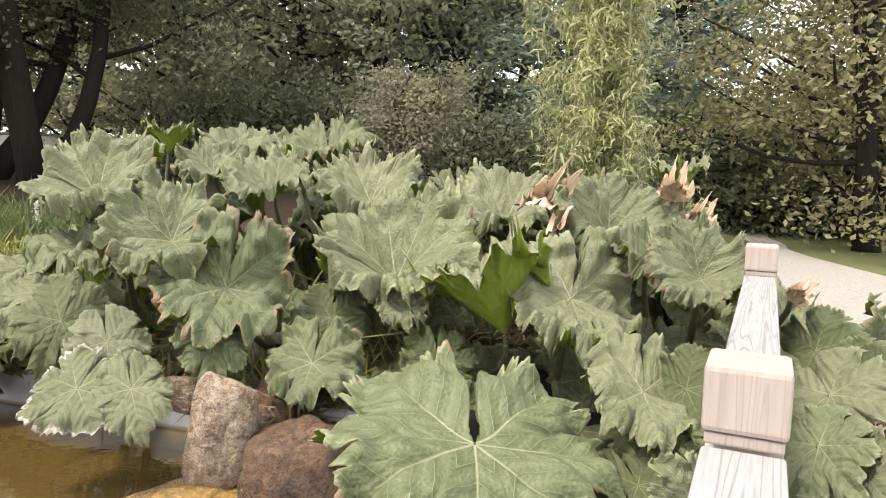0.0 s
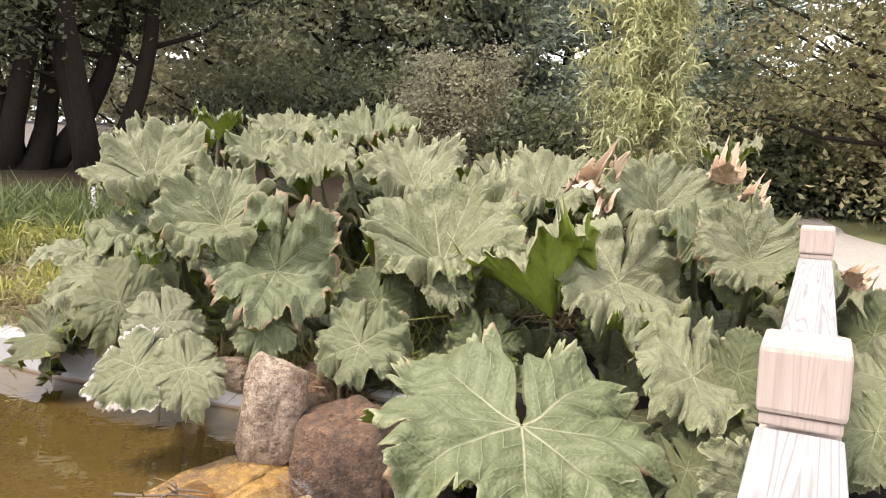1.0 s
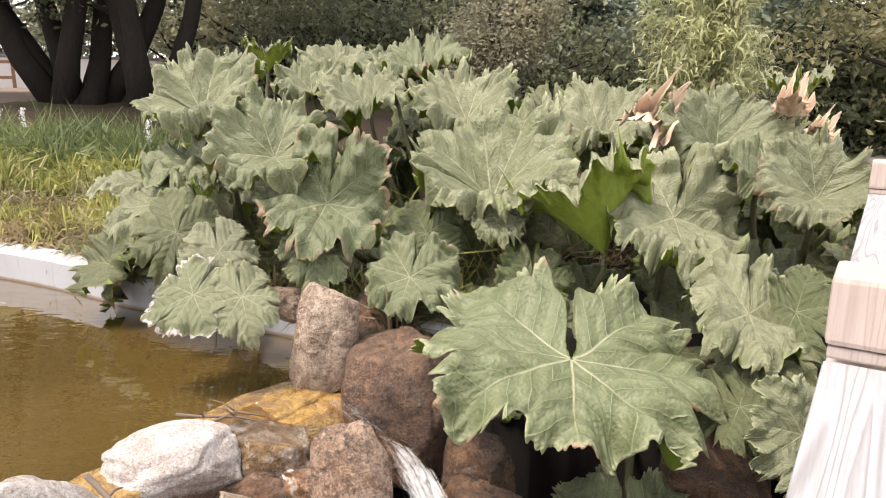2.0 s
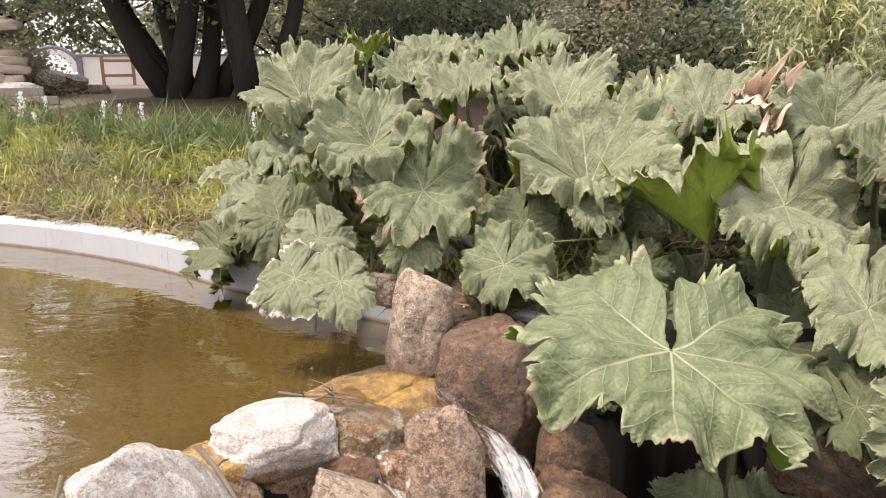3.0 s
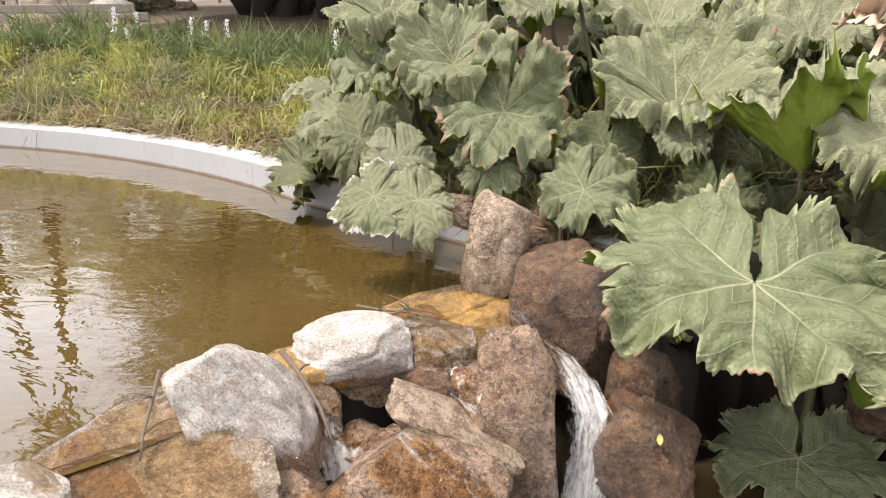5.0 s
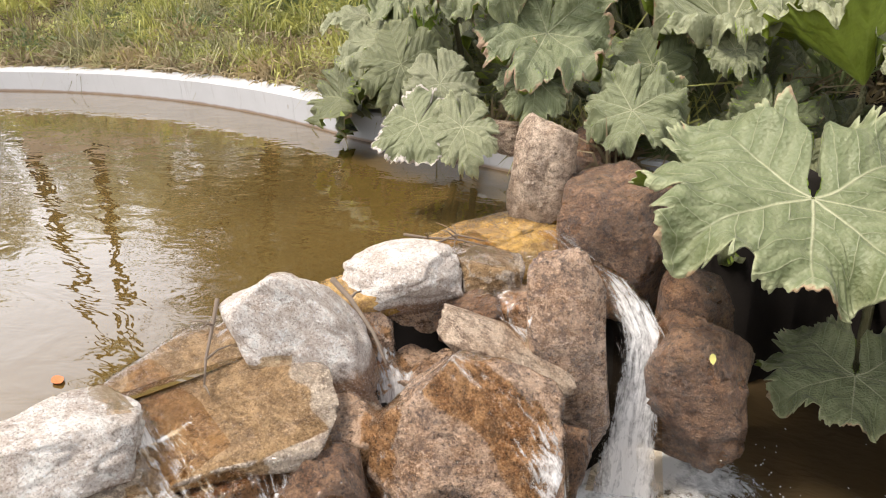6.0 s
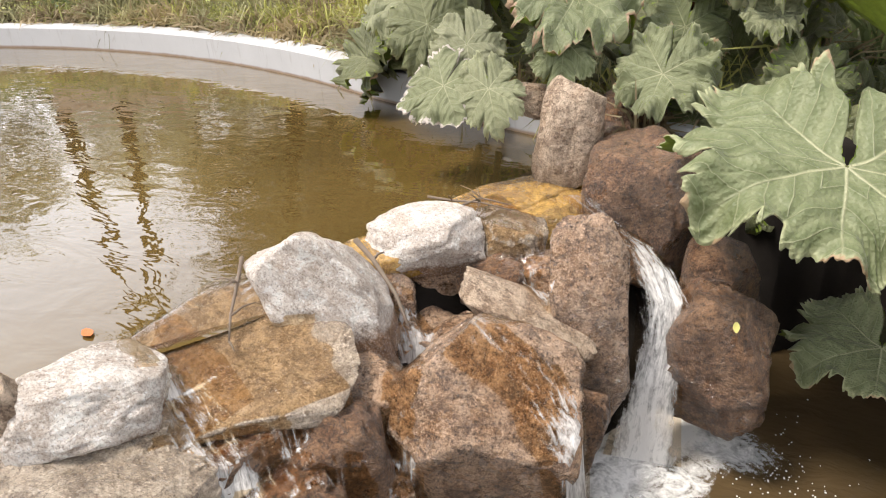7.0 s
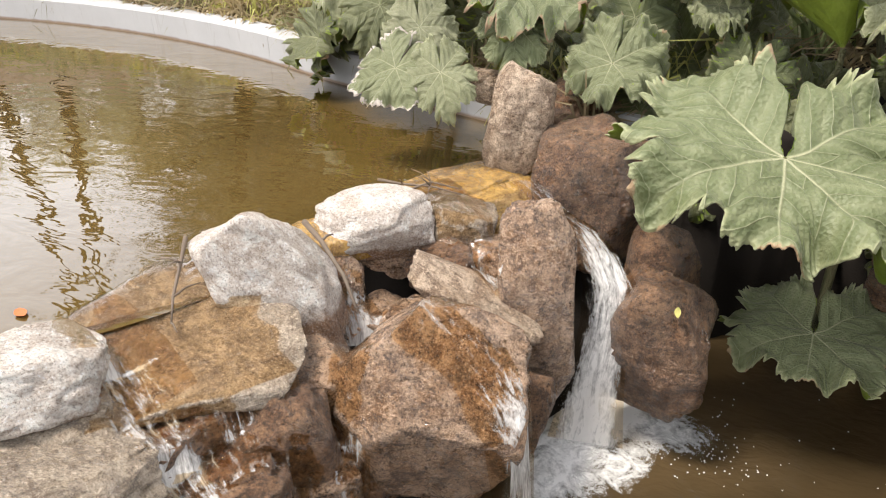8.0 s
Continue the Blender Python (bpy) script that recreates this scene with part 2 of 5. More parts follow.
def foam_material():
    n = Nodes("white_water")
    p = n.world()
    mask = n.attr("foam").outputs["Fac"]
    bubbles = n.math("ADD", n.math("MULTIPLY", n.noise(p, 9.0, 5, 0.62, 2.4), 0.7), n.math("MULTIPLY", n.noise(p, 70.0, 3, 0.6), 0.3))
    shape = n.math("ADD", bubbles, n.math("MULTIPLY", n.math("SUBTRACT", mask, 0.5), 0.95))
    n.done((0.88, 0.87, 0.85), 0.5, n.bump(n.noise(p, 60.0, 4), 0.3, 0.006))
    clear = n.node("ShaderNodeBsdfTransparent")
    m = n.node("ShaderNodeMixShader")
    n.put(m.inputs[0], n.ramp(shape, (0.42, 0.0), (0.78, 0.95)))
    n.tree.links.new(clear.outputs[0], m.inputs[1])
    n.tree.links.new(n.bsdf.outputs[0], m.inputs[2])
    n.tree.links.new(m.outputs[0], n.out.inputs[0])
    return n.mat


def stream_material():
    """A clear film over the rock, with white threads drawn out along its run."""
    n = Nodes("running_water")
    flow = n.attr("flow").outputs["Vector"]
    mask = n.attr("foam").outputs["Fac"]
    threads = n.noise(n.scale(flow, (46.0, 6.0, 1.0)), 1.0, 5, 0.65, 0.9)
    beads = n.noise(n.scale(flow, (60.0, 26.0, 1.0)), 1.0, 4, 0.7, 0.6)
    wave = n.bump(n.math("ADD", threads, n.math("MULTIPLY", beads, 0.5)), 0.45, 0.010)
    n.done((0.88, 0.86, 0.83), 0.5, wave, 0.3)
    gloss = n.node("ShaderNodeBsdfGlossy")
    gloss.inputs["Roughness"].default_value = 0.14
    n.put(gloss.inputs["Normal"], wave)
    clear = n.node("ShaderNodeBsdfTransparent")
    clear.inputs[0].default_value = (0.86, 0.76, 0.62, 1)
    fres = n.node("ShaderNodeFresnel")
    fres.inputs[0].default_value = 1.25
    n.put(fres.inputs["Normal"], wave)
    wet = n.node("ShaderNodeMixShader")
    n.put(wet.inputs[0], n.math("MULTIPLY", fres.outputs[0], 0.45))
    n.tree.links.new(clear.outputs[0], wet.inputs[1])
    n.tree.links.new(gloss.outputs[0], wet.inputs[2])
    white = n.math("ADD", n.math("ADD", n.math("MULTIPLY", threads, 0.6), n.math("MULTIPLY", beads, 0.4)), n.math("MULTIPLY", n.math("SUBTRACT", mask, 0.5), 0.62))
    m = n.node("ShaderNodeMixShader")
    n.put(m.inputs[0], n.ramp(white, (0.40, 0.0), (0.70, 0.92)))
    n.tree.links.new(wet.outputs[0], m.inputs[1])
    n.tree.links.new(n.bsdf.outputs[0], m.inputs[2])
    n.tree.links.new(m.outputs[0], n.out.inputs[0])
    return n.mat


def concrete_material():
    n = Nodes("pale_concrete")
    p = n.world()
    tone = n.mix(n.noise(p, 3.0, 6, 0.7), (0.37, 0.365, 0.365), (0.47, 0.465, 0.465))
    tone = n.mix(n.ramp(n.noise(n.scale(p, (4, 4, 0.6)), 5.0, 5, 0.7), (0.58, 0.0), (0.74, 0.55)), tone, (0.30, 0.28, 0.255))
    z = n.node("ShaderNodeSeparateXYZ")
    n.put(z.inputs[0], p)
    tide = n.math("ADD", z.outputs[2], n.math("MULTIPLY", n.noise(p, 9.0, 4), 0.02))
    tone = n.mix(n.ramp(tide, (0.018, 0.85), (0.032, 0.0)), tone, (0.20, 0.13, 0.08))
    return n.done(tone, 0.8, n.bump(n.noise(p, 50.0, 5, 0.7), 0.4, 0.006), 0.3)


def wood_material(name, light, dark, along, contrast=1.0):
    """Weathered timber with grain along one axis of the piece."""
    n = Nodes(name)
    stretch = {"x": (0.7, 16, 16), "y": (16, 0.7, 16), "z": (16, 16, 0.7)}[along]
    warp = n.noise(n.scale(n.coord, tuple(0.25 * s for s in stretch)), 1.6, 3, 0.5, 0.4)
    rings = n.math("FRACT", n.math("MULTIPLY", n.math("ADD", warp, n.math("MULTIPLY", n.random(), 3.0)), 30.0))
    grain = n.noise(n.scale(n.coord, tuple(5 * s for s in stretch)), 1.6, 4, 0.7)
    lines = n.ramp(rings, (0.0, 1.0), (0.22, 0.0), (0.9, 0.0), (1.0, 1.0))
    tone = n.mix(n.math("MULTIPLY", lines, 0.62 * contrast), light, dark)
    tone = n.mix(n.math("MULTIPLY", n.ramp(grain, (0.4, 0.0), (0.7, 1.0)), 0.4 * contrast), tone, tuple(c * 0.85 for c in dark))
    return n.done(tone, 0.75, n.bump(n.math("ADD", n.math("MULTIPLY", lines, -0.5), grain), 0.35, 0.004), 0.3)


def foliage_material(name, low, high, let=0.38, rough=0.55):
    n = Nodes(name)
    tone = n.mix(n.island(), low, high)
    tone = n.mix(n.ramp(n.noise(n.world(), 0.9, 3), (0.35, 0.0), (0.65, 0.6)), tone, tuple(c * 0.6 for c in low))
    tone = n.mix(n.ramp(n.noise(n.world(), 1.7, 5), (0.48, 0.0), (0.60, 0.7)), tone, tuple(c * d for c, d in zip(high, (1.02, 1.0, 0.85))))
    tone = n.mix(n.math("MULTIPLY", n.random(), 0.25), tone, high)
    n.done(tone, rough, None, 0.35)
    return n.lit_from_behind(tone, let)


def bark_material(name, light, dark):
    n = Nodes(name)
    v = n.scale(n.coord, (1, 1, 0.22))
    ridges = n.noise(v, 22.0, 5, 0.7, 0.5)
    tone = n.mix(ridges, dark, light)
    return n.done(tone, 0.9, n.bump(ridges, 0.9, 0.03), 0.2)


def plain_material(name, a, b, size, rough=0.7):
    n = Nodes(name)
    return n.done(n.mix(n.noise(n.coord, size, 5, 0.65), a, b), rough, n.bump(n.noise(n.coord, size * 6, 4), 0.3, 0.01), 0.3)


DRY_LEAF = plain_material("dead_brown_leaf", (0.74, 0.60, 0.46), (0.50, 0.34, 0.22), 9, 0.8)
TWIG = plain_material("grey_twig_bark", (0.22, 0.17, 0.13), (0.08, 0.06, 0.045), 20, 0.7)
YELLOW_LEAF = plain_material("yellowed_leaf", (0.62, 0.55, 0.18), (0.48, 0.46, 0.14), 30, 0.5)
ORANGE_LEAF = plain_material("orange_leaf", (0.62, 0.20, 0.07), (0.45, 0.12, 0.05), 30, 0.5)
CONE = plain_material("red_brown_flower_cone", (0.20, 0.075, 0.04), (0.08, 0.035, 0.02), 30, 0.9)
STEM = petiole_material()
GROUND, GRAVEL = ground_material(), gravel_material()
DRY_SOIL = plain_material("dry_trodden_soil", (0.25, 0.185, 0.14), (0.16, 0.115, 0.085), 2.2, 0.9)
LAWN = plain_material("mown_lawn", (0.17, 0.17, 0.075), (0.10, 0.115, 0.045), 7, 0.9)
# Near black: shade under leaves and between boulders is put into this colour.
SHADED_MUD = plain_material("black_shaded_mud", (0.014, 0.010, 0.007), (0.006, 0.0045, 0.0035), 12, 0.95)
POND = water_material("murky_pond_water", (0.080, 0.050, 0.014), (0.115, 0.074, 0.022), 3.0, 0.08, 1.0)
POOL = water_material("dark_pool_water", (0.050, 0.034, 0.016), (0.105, 0.070, 0.034), 9.0, 0.14, 0.0)
FOAM, STREAM = foam_material(), stream_material()
BUBBLE = plain_material("white_bubbles", (0.80, 0.79, 0.77), (0.66, 0.65, 0.62), 60, 0.2)
CONCRETE = concrete_material()
RAIL_WOOD = wood_material("bleached_rail_wood", (0.37, 0.362, 0.356), (0.19, 0.178, 0.170), "y", 1.1)
POST_WOOD = wood_material("bleached_post_wood", (0.47, 0.385, 0.335), (0.33, 0.255, 0.21), "z", 0.7)
FENCE_WOOD = wood_material("brown_fence_wood", (0.26, 0.14, 0.08), (0.12, 0.07, 0.04), "x")
SLEEPER_WOOD = wood_material("grey_sleeper_wood", (0.30, 0.26, 0.22), (0.14, 0.11, 0.09), "x")
BARK = bark_material("dark_bark", (0.045, 0.036, 0.029), (0.012, 0.010, 0.008))
DARK_LEAF = foliage_material("dark_evergreen_leaves", (0.165, 0.185, 0.125), (0.470, 0.475, 0.320))
# DARK_LEAF at about half value: shade at the wood's edge put into the colour.
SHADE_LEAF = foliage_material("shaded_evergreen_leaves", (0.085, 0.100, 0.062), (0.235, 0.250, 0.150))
CONIFER = foliage_material("blue_green_conifer_needles", (0.230, 0.280, 0.235), (0.500, 0.560, 0.440))
OLIVE_LEAF = foliage_material("olive_brown_leaves", (0.150, 0.145, 0.078), (0.380, 0.350, 0.190))
GREY_LEAF = foliage_material("grey_green_shrub_leaves", (0.170, 0.170, 0.110), (0.380, 0.355, 0.250))
BAMBOO_LEAF = foliage_material("yellow_green_bamboo_leaves", (0.280, 0.300, 0.135), (0.600, 0.600, 0.350), 0.35)
CULM = plain_material("bamboo_culm", (0.36, 0.35, 0.17), (0.26, 0.24, 0.11), 12, 0.5)
GRASS = foliage_material("fresh_grass", (0.160, 0.185, 0.042), (0.470, 0.455, 0.150), 0.35)
DRY_GRASS = foliage_material("drying_grass", (0.165, 0.165, 0.075), (0.450, 0.420, 0.240), 0.3)
HEATH = foliage_material("brown_green_herbs", (0.170, 0.130, 0.068), (0.380, 0.300, 0.180), 0.3)
IRIS_LEAF = foliage_material("iris_leaves", (0.085, 0.120, 0.045), (0.230, 0.270, 0.115), 0.3)
LIME_LEAF = foliage_material("lime_leaves", (0.360, 0.400, 0.100), (0.600, 0.600, 0.270), 0.3)
WHITE_PETAL = plain_material("white_petals", (0.80, 0.78, 0.76), (0.66, 0.63, 0.62), 20)
WHITE_WALL = plain_material("white_render", (0.76, 0.74, 0.72), (0.64, 0.61, 0.58), 1.2, 0.85)
ROOF_TILE = plain_material("grey_roof_tile", (0.20, 0.21, 0.23), (0.12, 0.125, 0.14), 6, 0.6)
SANDSTONE = plain_material("weathered_sandstone", (0.46, 0.38, 0.31), (0.30, 0.24, 0.20), 5, 0.85)


# ---- building blocks ----
def data(name, verts, faces, mats, index=None, smooth=True):
    me = bpy.data.meshes.new(name)
    me.from_pydata(np.asarray(verts).tolist(), [], [tuple(f) for f in faces])
    for m in mats if isinstance(mats, (list, tuple)) else [mats]:
        me.materials.append(m)
    if index is not None:
        me.polygons.foreach_set("material_index", np.asarray(index, dtype=np.int32))
    me.polygons.foreach_set("use_smooth", np.full(len(me.polygons), smooth))
    me.update()
    return me


def root(name, place=(0, 0, 0), turn=0.0, **tags):
    ob = new(name)
    ob.matrix_basis = pose(*place, 0, 0, turn)
    ob.empty_display_size = 0.1
    return tagged(ob, **tags)


def piece(name, me, parent, m=None, label=""):
    """Hangs a mesh under a thing, given in the thing's own space."""
    ob = new(name, me)
    ob.parent = parent
    if m is not None:
        ob.matrix_basis = m
    return tagged(ob, label=label)


def tube(points, radii, sides=7):
    """A tapered tube along points: vertices and faces."""
    pts = [Vector(p) for p in points]
    ref = Vector((0.9, 0.43, 0)) if abs((pts[-1] - pts[0]).normalized().z) > 0.7 else Vector((0, 0, 1))
    verts, faces = [], []
    for i, p in enumerate(pts):
        d = (pts[min(i + 1, len(pts) - 1)] - pts[max(i - 1, 0)]).normalized()
        a = d.cross(ref).normalized()
        b = d.cross(a)
        for k in range(sides):
            w = 2 * math.pi * k / sides
            verts.append(p + (a * math.cos(w) + b * math.sin(w)) * radii[i])
    for i in range(len(pts) - 1):
        for k in range(sides):
            j = (k + 1) % sides
            faces.append((i * sides + k, i * sides + j, (i + 1) * sides + j, (i + 1) * sides + k))
    faces.append(tuple(range(sides))[::-1])
    faces.append(tuple((len(pts) - 1) * sides + k for k in range(sides)))
    return [tuple(v) for v in verts], faces


def join(*sets):
    verts, faces = [], []
    for v, f in sets:
        o = len(verts)
        verts += list(v)
        faces += [tuple(i + o for i in q) for q in f]
    return verts, faces


def block(sx, sy, sz, bevel, rough=0.0, seed=0, cuts=0):
    """A worn block with rounded edges, standing on its base."""
    bm = bmesh.new()
    bmesh.ops.create_cube(bm, size=1.0, matrix=Matrix.Translation((0, 0, sz / 2)) @ Matrix.Diagonal((sx, sy, sz, 1)))
    bmesh.ops.bevel(bm, geom=bm.edges[:], offset=bevel, segments=2, affect="EDGES", profile=0.6)
    if cuts:
        bmesh.ops.subdivide_edges(bm, edges=bm.edges[:], cuts=cuts, use_grid_fill=True)
    for v in bm.verts:
        if rough:
            v.co += noise.noise_vector(v.co * 6 + Vector((seed * 7.1, 0, 0))) * rough
    verts = [tuple(v.co) for v in bm.verts]
    faces = [tuple(v.index for v in f.verts) for f in bm.faces]
    bm.free()
    return verts, faces


def blades(rng, centres, length, width, spread, bend=0.5, kind=4):
    """Many thin leaves, each a folded strip of two quads, from the given points."""
    n = len(centres)
    d = rng.normal(size=(n, 3)) * spread
    d[:, 2] += 1.0 - spread
    d /= np.linalg.norm(d, axis=1, keepdims=True) + 1e-9
    side = np.cross(d, rng.normal(size=(n, 3)))
    side /= np.linalg.norm(side, axis=1, keepdims=True) + 1e-9
    ln = (length * rng.uniform(0.6, 1.25, n))[:, None]
    wd = (width * rng.uniform(0.7, 1.3, n))[:, None]
    mid = centres + d * ln * 0.5
    d2 = d + np.array([0, 0, -bend]) * rng.uniform(0.3, 1.3, (n, 1))
    d2 /= np.linalg.norm(d2, axis=1, keepdims=True)
    tip = mid + d2 * ln * 0.5
    v = np.stack([centres - side * wd * 0.3, centres + side * wd * 0.3, mid - side * wd * 0.5, mid + side * wd * 0.5, tip], 1)
    base = np.arange(n)[:, None] * 5
    quads = base + np.array([0, 1, 3, 2])
    tris = base + np.array([2, 3, 4])
    return v.reshape(-1, 3), [tuple(q) for q in quads.tolist()] + [tuple(t) for t in tris.tolist()]


def cards(rng, centres, size, flat=0.0, single=False):
    """Many small pointed leaves at the given points: folded diamonds, or single slivers for far crowns."""
    n = len(centres)
    a = rng.normal(size=(n, 3))
    a[:, 2] *= 1 - flat
    a /= np.linalg.norm(a, axis=1, keepdims=True) + 1e-9
    b = np.cross(a, rng.normal(size=(n, 3)))
    b /= np.linalg.norm(b, axis=1, keepdims=True) + 1e-9
    s = (size * rng.uniform(0.55, 1.4, n))[:, None]
    if single:
        v = np.stack([centres - a * s * 0.5 + b * s * 0.16, centres + a * s * 0.75, centres - a * s * 0.4 - b * s * 0.2], 1)
        return v.reshape(-1, 3), [tuple(t) for t in (np.arange(n)[:, None] * 3 + np.arange(3)).tolist()]
    lift = np.cross(a, b) * s * 0.12
    v = np.stack([centres - a * s * 0.5, centres + b * s * 0.28 + lift, centres + a * s * 0.5, centres - b * s * 0.28 + lift], 1)
    q = np.arange(n)[:, None] * 4
    tris = np.concatenate([q + np.array([0, 1, 2]), q + np.array([0, 2, 3])])
    return v.reshape(-1, 3), [tuple(t) for t in tris.tolist()]


# ---- ground, water, kerb ----
POND_X, POND_Y, POND_R = -5.43, -2.70, 7.06
DAM = [(-0.62, 3.3), (-0.80, 2.75), (-1.15, 2.3), (-1.40, 1.85), (-1.42, 1.45), (-1.62, 1.1), (-1.9, 0.75), (-2.4, 0.0), (-2.7, -1.0), (-3.0, -6.0)]
LOW, POOL_Z, BED_FAR = 0.2, -0.80, 3.2


def dam_x(y):
    """Where the row of boulders that dams the pond runs."""
    ys = [p[1] for p in DAM][::-1]
    xs = [p[0] for p in DAM][::-1]
    return float(np.interp(y, ys, xs))


def shore(x, y):
    """How far a point lies inside the kerb's inner face: an arc that runs out straight behind the boulders."""
    if x < -2.35:
        return POND_R - math.hypot(x - POND_X, y - POND_Y)
    return (3.665 - 0.30 * (x + 2.35) - y) * 0.958


def kerb_line():
    """Points along the kerb's inner face from behind the boulders round the pond, with the way outwards."""
    out = [(x, 3.665 - 0.30 * (x + 2.35), 0.287, 0.958) for x in np.arange(-0.35, -2.36, -0.2)]
    a0 = math.atan2(3.665 - POND_Y, -2.35 - POND_X)
    for a in np.arange(a0 + 0.02, radians(250), 0.028):
        out.append((POND_X + POND_R * math.cos(a), POND_Y + POND_R * math.sin(a), math.cos(a), math.sin(a)))
    return out


def height(x, y):
    far = min(max((math.hypot(x, y) - 4.5) / 8.0, 0.0), 1.0)
    west = min(max((1.5 - x) / 5.0, 0.0), 1.0)
    more = min(max((math.hypot(x, y) - 11.0) / 5.0, 0.0), 1.0)
    rough = 0.03 * min(1.0, max(0.1, (2.0 - x) / 2.0))
    land = LOW + west * (0.58 * far * far * (3 - 2 * far) + 0.30 * more) + rough * noise.noise(Vector((x * 0.6, y * 0.6, 0)))
    inside = shore(x, y) + 0.1
    over = x - dam_x(y)
    if inside > 0 and over < 0.0:
        return -0.55 + 0.42 * max(0.0, 1 + over / 0.35)
    rail = 0.02 + 0.42 * y
    if over >= 0.0 and x < rail + 0.15 and -6 < y < 3.05 + 0.15 * math.sin(3 * x):
        return max(-1.15, -0.13 - 1.1 * max(0.0, over - 0.12))
    land -= 0.06 * max(0.0, 1 + inside / 0.7)
    if x > rail - 0.3:
        land -= 0.05
    if x < -1.0:
        land = min(land, 0.172 + 0.24 * max(0.0, -0.18 - shore(x, y)))
    return land


def lines(lo, hi, step, reach):
    out = list(np.arange(lo, hi + 1e-6, step))
    s, a, b = step, lo, hi
    while b < reach:
        s *= 1.22
        a, b = a - s, b + s
        out = [a] + out + [b]
    return out


def make_ground():
    xs, ys = lines(-9.0, 5.0, 0.09, 700), lines(-1.0, 9.0, 0.09, 700)
    verts = [(x, y, height(x, y)) for y in ys for x in xs]
    w = len(xs)
    faces, index = [], []
    for j in range(len(ys) - 1):
        for i in range(w - 1):
            faces.append((j * w + i, j * w + i + 1, (j + 1) * w + i + 1, (j + 1) * w + i))
            x, y = xs[i], ys[j]
            # Pond bed, and the soil painted black where leaves and boulders shade it.
            shaded_mud = (shore(x, y) > -0.1 and x < dam_x(y) - 0.1) or (x > dam_x(y) - 0.1 and x < 0.6 + 0.45 * y and 0.6 < y < 4.6)
            index.append(2 if shaded_mud else 3 if x > 3.0 and y > 3.0 else 1 if x < -8.6 - 0.5 * noise.noise(Vector((x, y, 0))) and shore(x, y) < -BED_FAR else 0)
    ob = new("ground", data("ground", verts, faces, [GROUND, DRY_SOIL, SHADED_MUD, LAWN], index))
    tagged(ob, "brown soil and thin lawn round the pond", "ground", kind="structure")
    rows = np.linspace(-4.0, 15.6, 120)
    verts, faces, n = [], [], 30
    for y in rows:
        left = (0.62 + 0.45 * y if y < 4.3 else 2.55 + 0.33 * (y - 4.3)) + 0.06 * math.sin(2.3 * y) + 0.05 * noise.noise(Vector((y * 3, 0, 2)))
        right = max(left + 0.5, 5.07 + 0.095 * max(0.0, y - 8.7) + 0.25 * max(0.0, 5.0 - y) + 0.06 * math.sin(y * 1.7))
        for k in range(n + 1):
            x = left + (right - left) * (k / n) ** 1.7
            verts.append((x, y, LOW - 0.026 if 0 < k < n else LOW - 0.10))
    for j in range(len(rows) - 1):
        for k in range(n):
            p = j * (n + 1) + k
            faces.append((p, p + 1, p + n + 2, p + n + 1))
    tagged(new("gravel_path", data("gravel_path", verts, faces, GRAVEL)), "pale gravel path scattered with fallen leaves", "path", kind="structure")


def sheet(name, outline, z, mat, **tags):
    """A flat sheet of water with a fine grid."""
    bm = bmesh.new()
    bm.faces.new([bm.verts.new((x, y, z)) for x, y in outline])
    me = bpy.data.meshes.new(name)
    bm.to_mesh(me)
    bm.free()
    me.materials.append(mat)
    return tagged(new(name, me), kind="structure", **tags)


def make_water():
    arc = [(x + 0.05 * ox, y + 0.05 * oy) for x, y, ox, oy in kerb_line() if x < -0.7]
    edge = [(dam_x(y) + 0.02, y) for y in np.linspace(-6.0, 2.85, 40)]
    sheet("pond_water", arc + edge, 0.0, POND, label="still murky brown pond water reflecting trees and sky", category="water")
    low = [(dam_x(y) - 0.2, y) for y in np.linspace(3.2, -6.0, 40)] + [(0.0, -6.0), (0.2, 0.0), (1.6, 3.4)]
    sheet("pool_water", low, POOL_Z, POOL, label="dark churned water in the pool below the boulders", category="water")


def make_kerb():
    kerb = root("pond_kerb", label="curved pale concrete kerb round the pond, stained at the waterline", category="kerb", kind="structure")
    line = kerb_line()
    for start in range(0, len(line) - 7, 7):
        verts, faces = [], []
        n = 7
        for i in range(n + 1):
            x, y, ox, oy = line[start + i]
            if i == n:
                px, py = line[start + i - 1][:2]
                x, y = x + (px - x) * 0.012, y + (py - y) * 0.012
            for r, z in ((0, -0.6), (0, 0.175), (0.012, 0.19), (0.20, 0.19), (0.212, 0.175), (0.212, -0.6)):
                verts.append((x + r * ox, y + r * oy, z + 0.004 * noise.noise(Vector((x * 3, y * 3 + r * 5, 1)))))
        for i in range(n):
            for k in range(5):
                p = i * 6 + k
                faces.append((p, p + 1, p + 7, p + 6))
        faces += [(0, 1, 2, 3, 4, 5), tuple(n * 6 + k for k in range(5, -1, -1))]
        piece("kerb_segment", data("kerb_segment", verts, faces, CONCRETE, smooth=False), kerb)


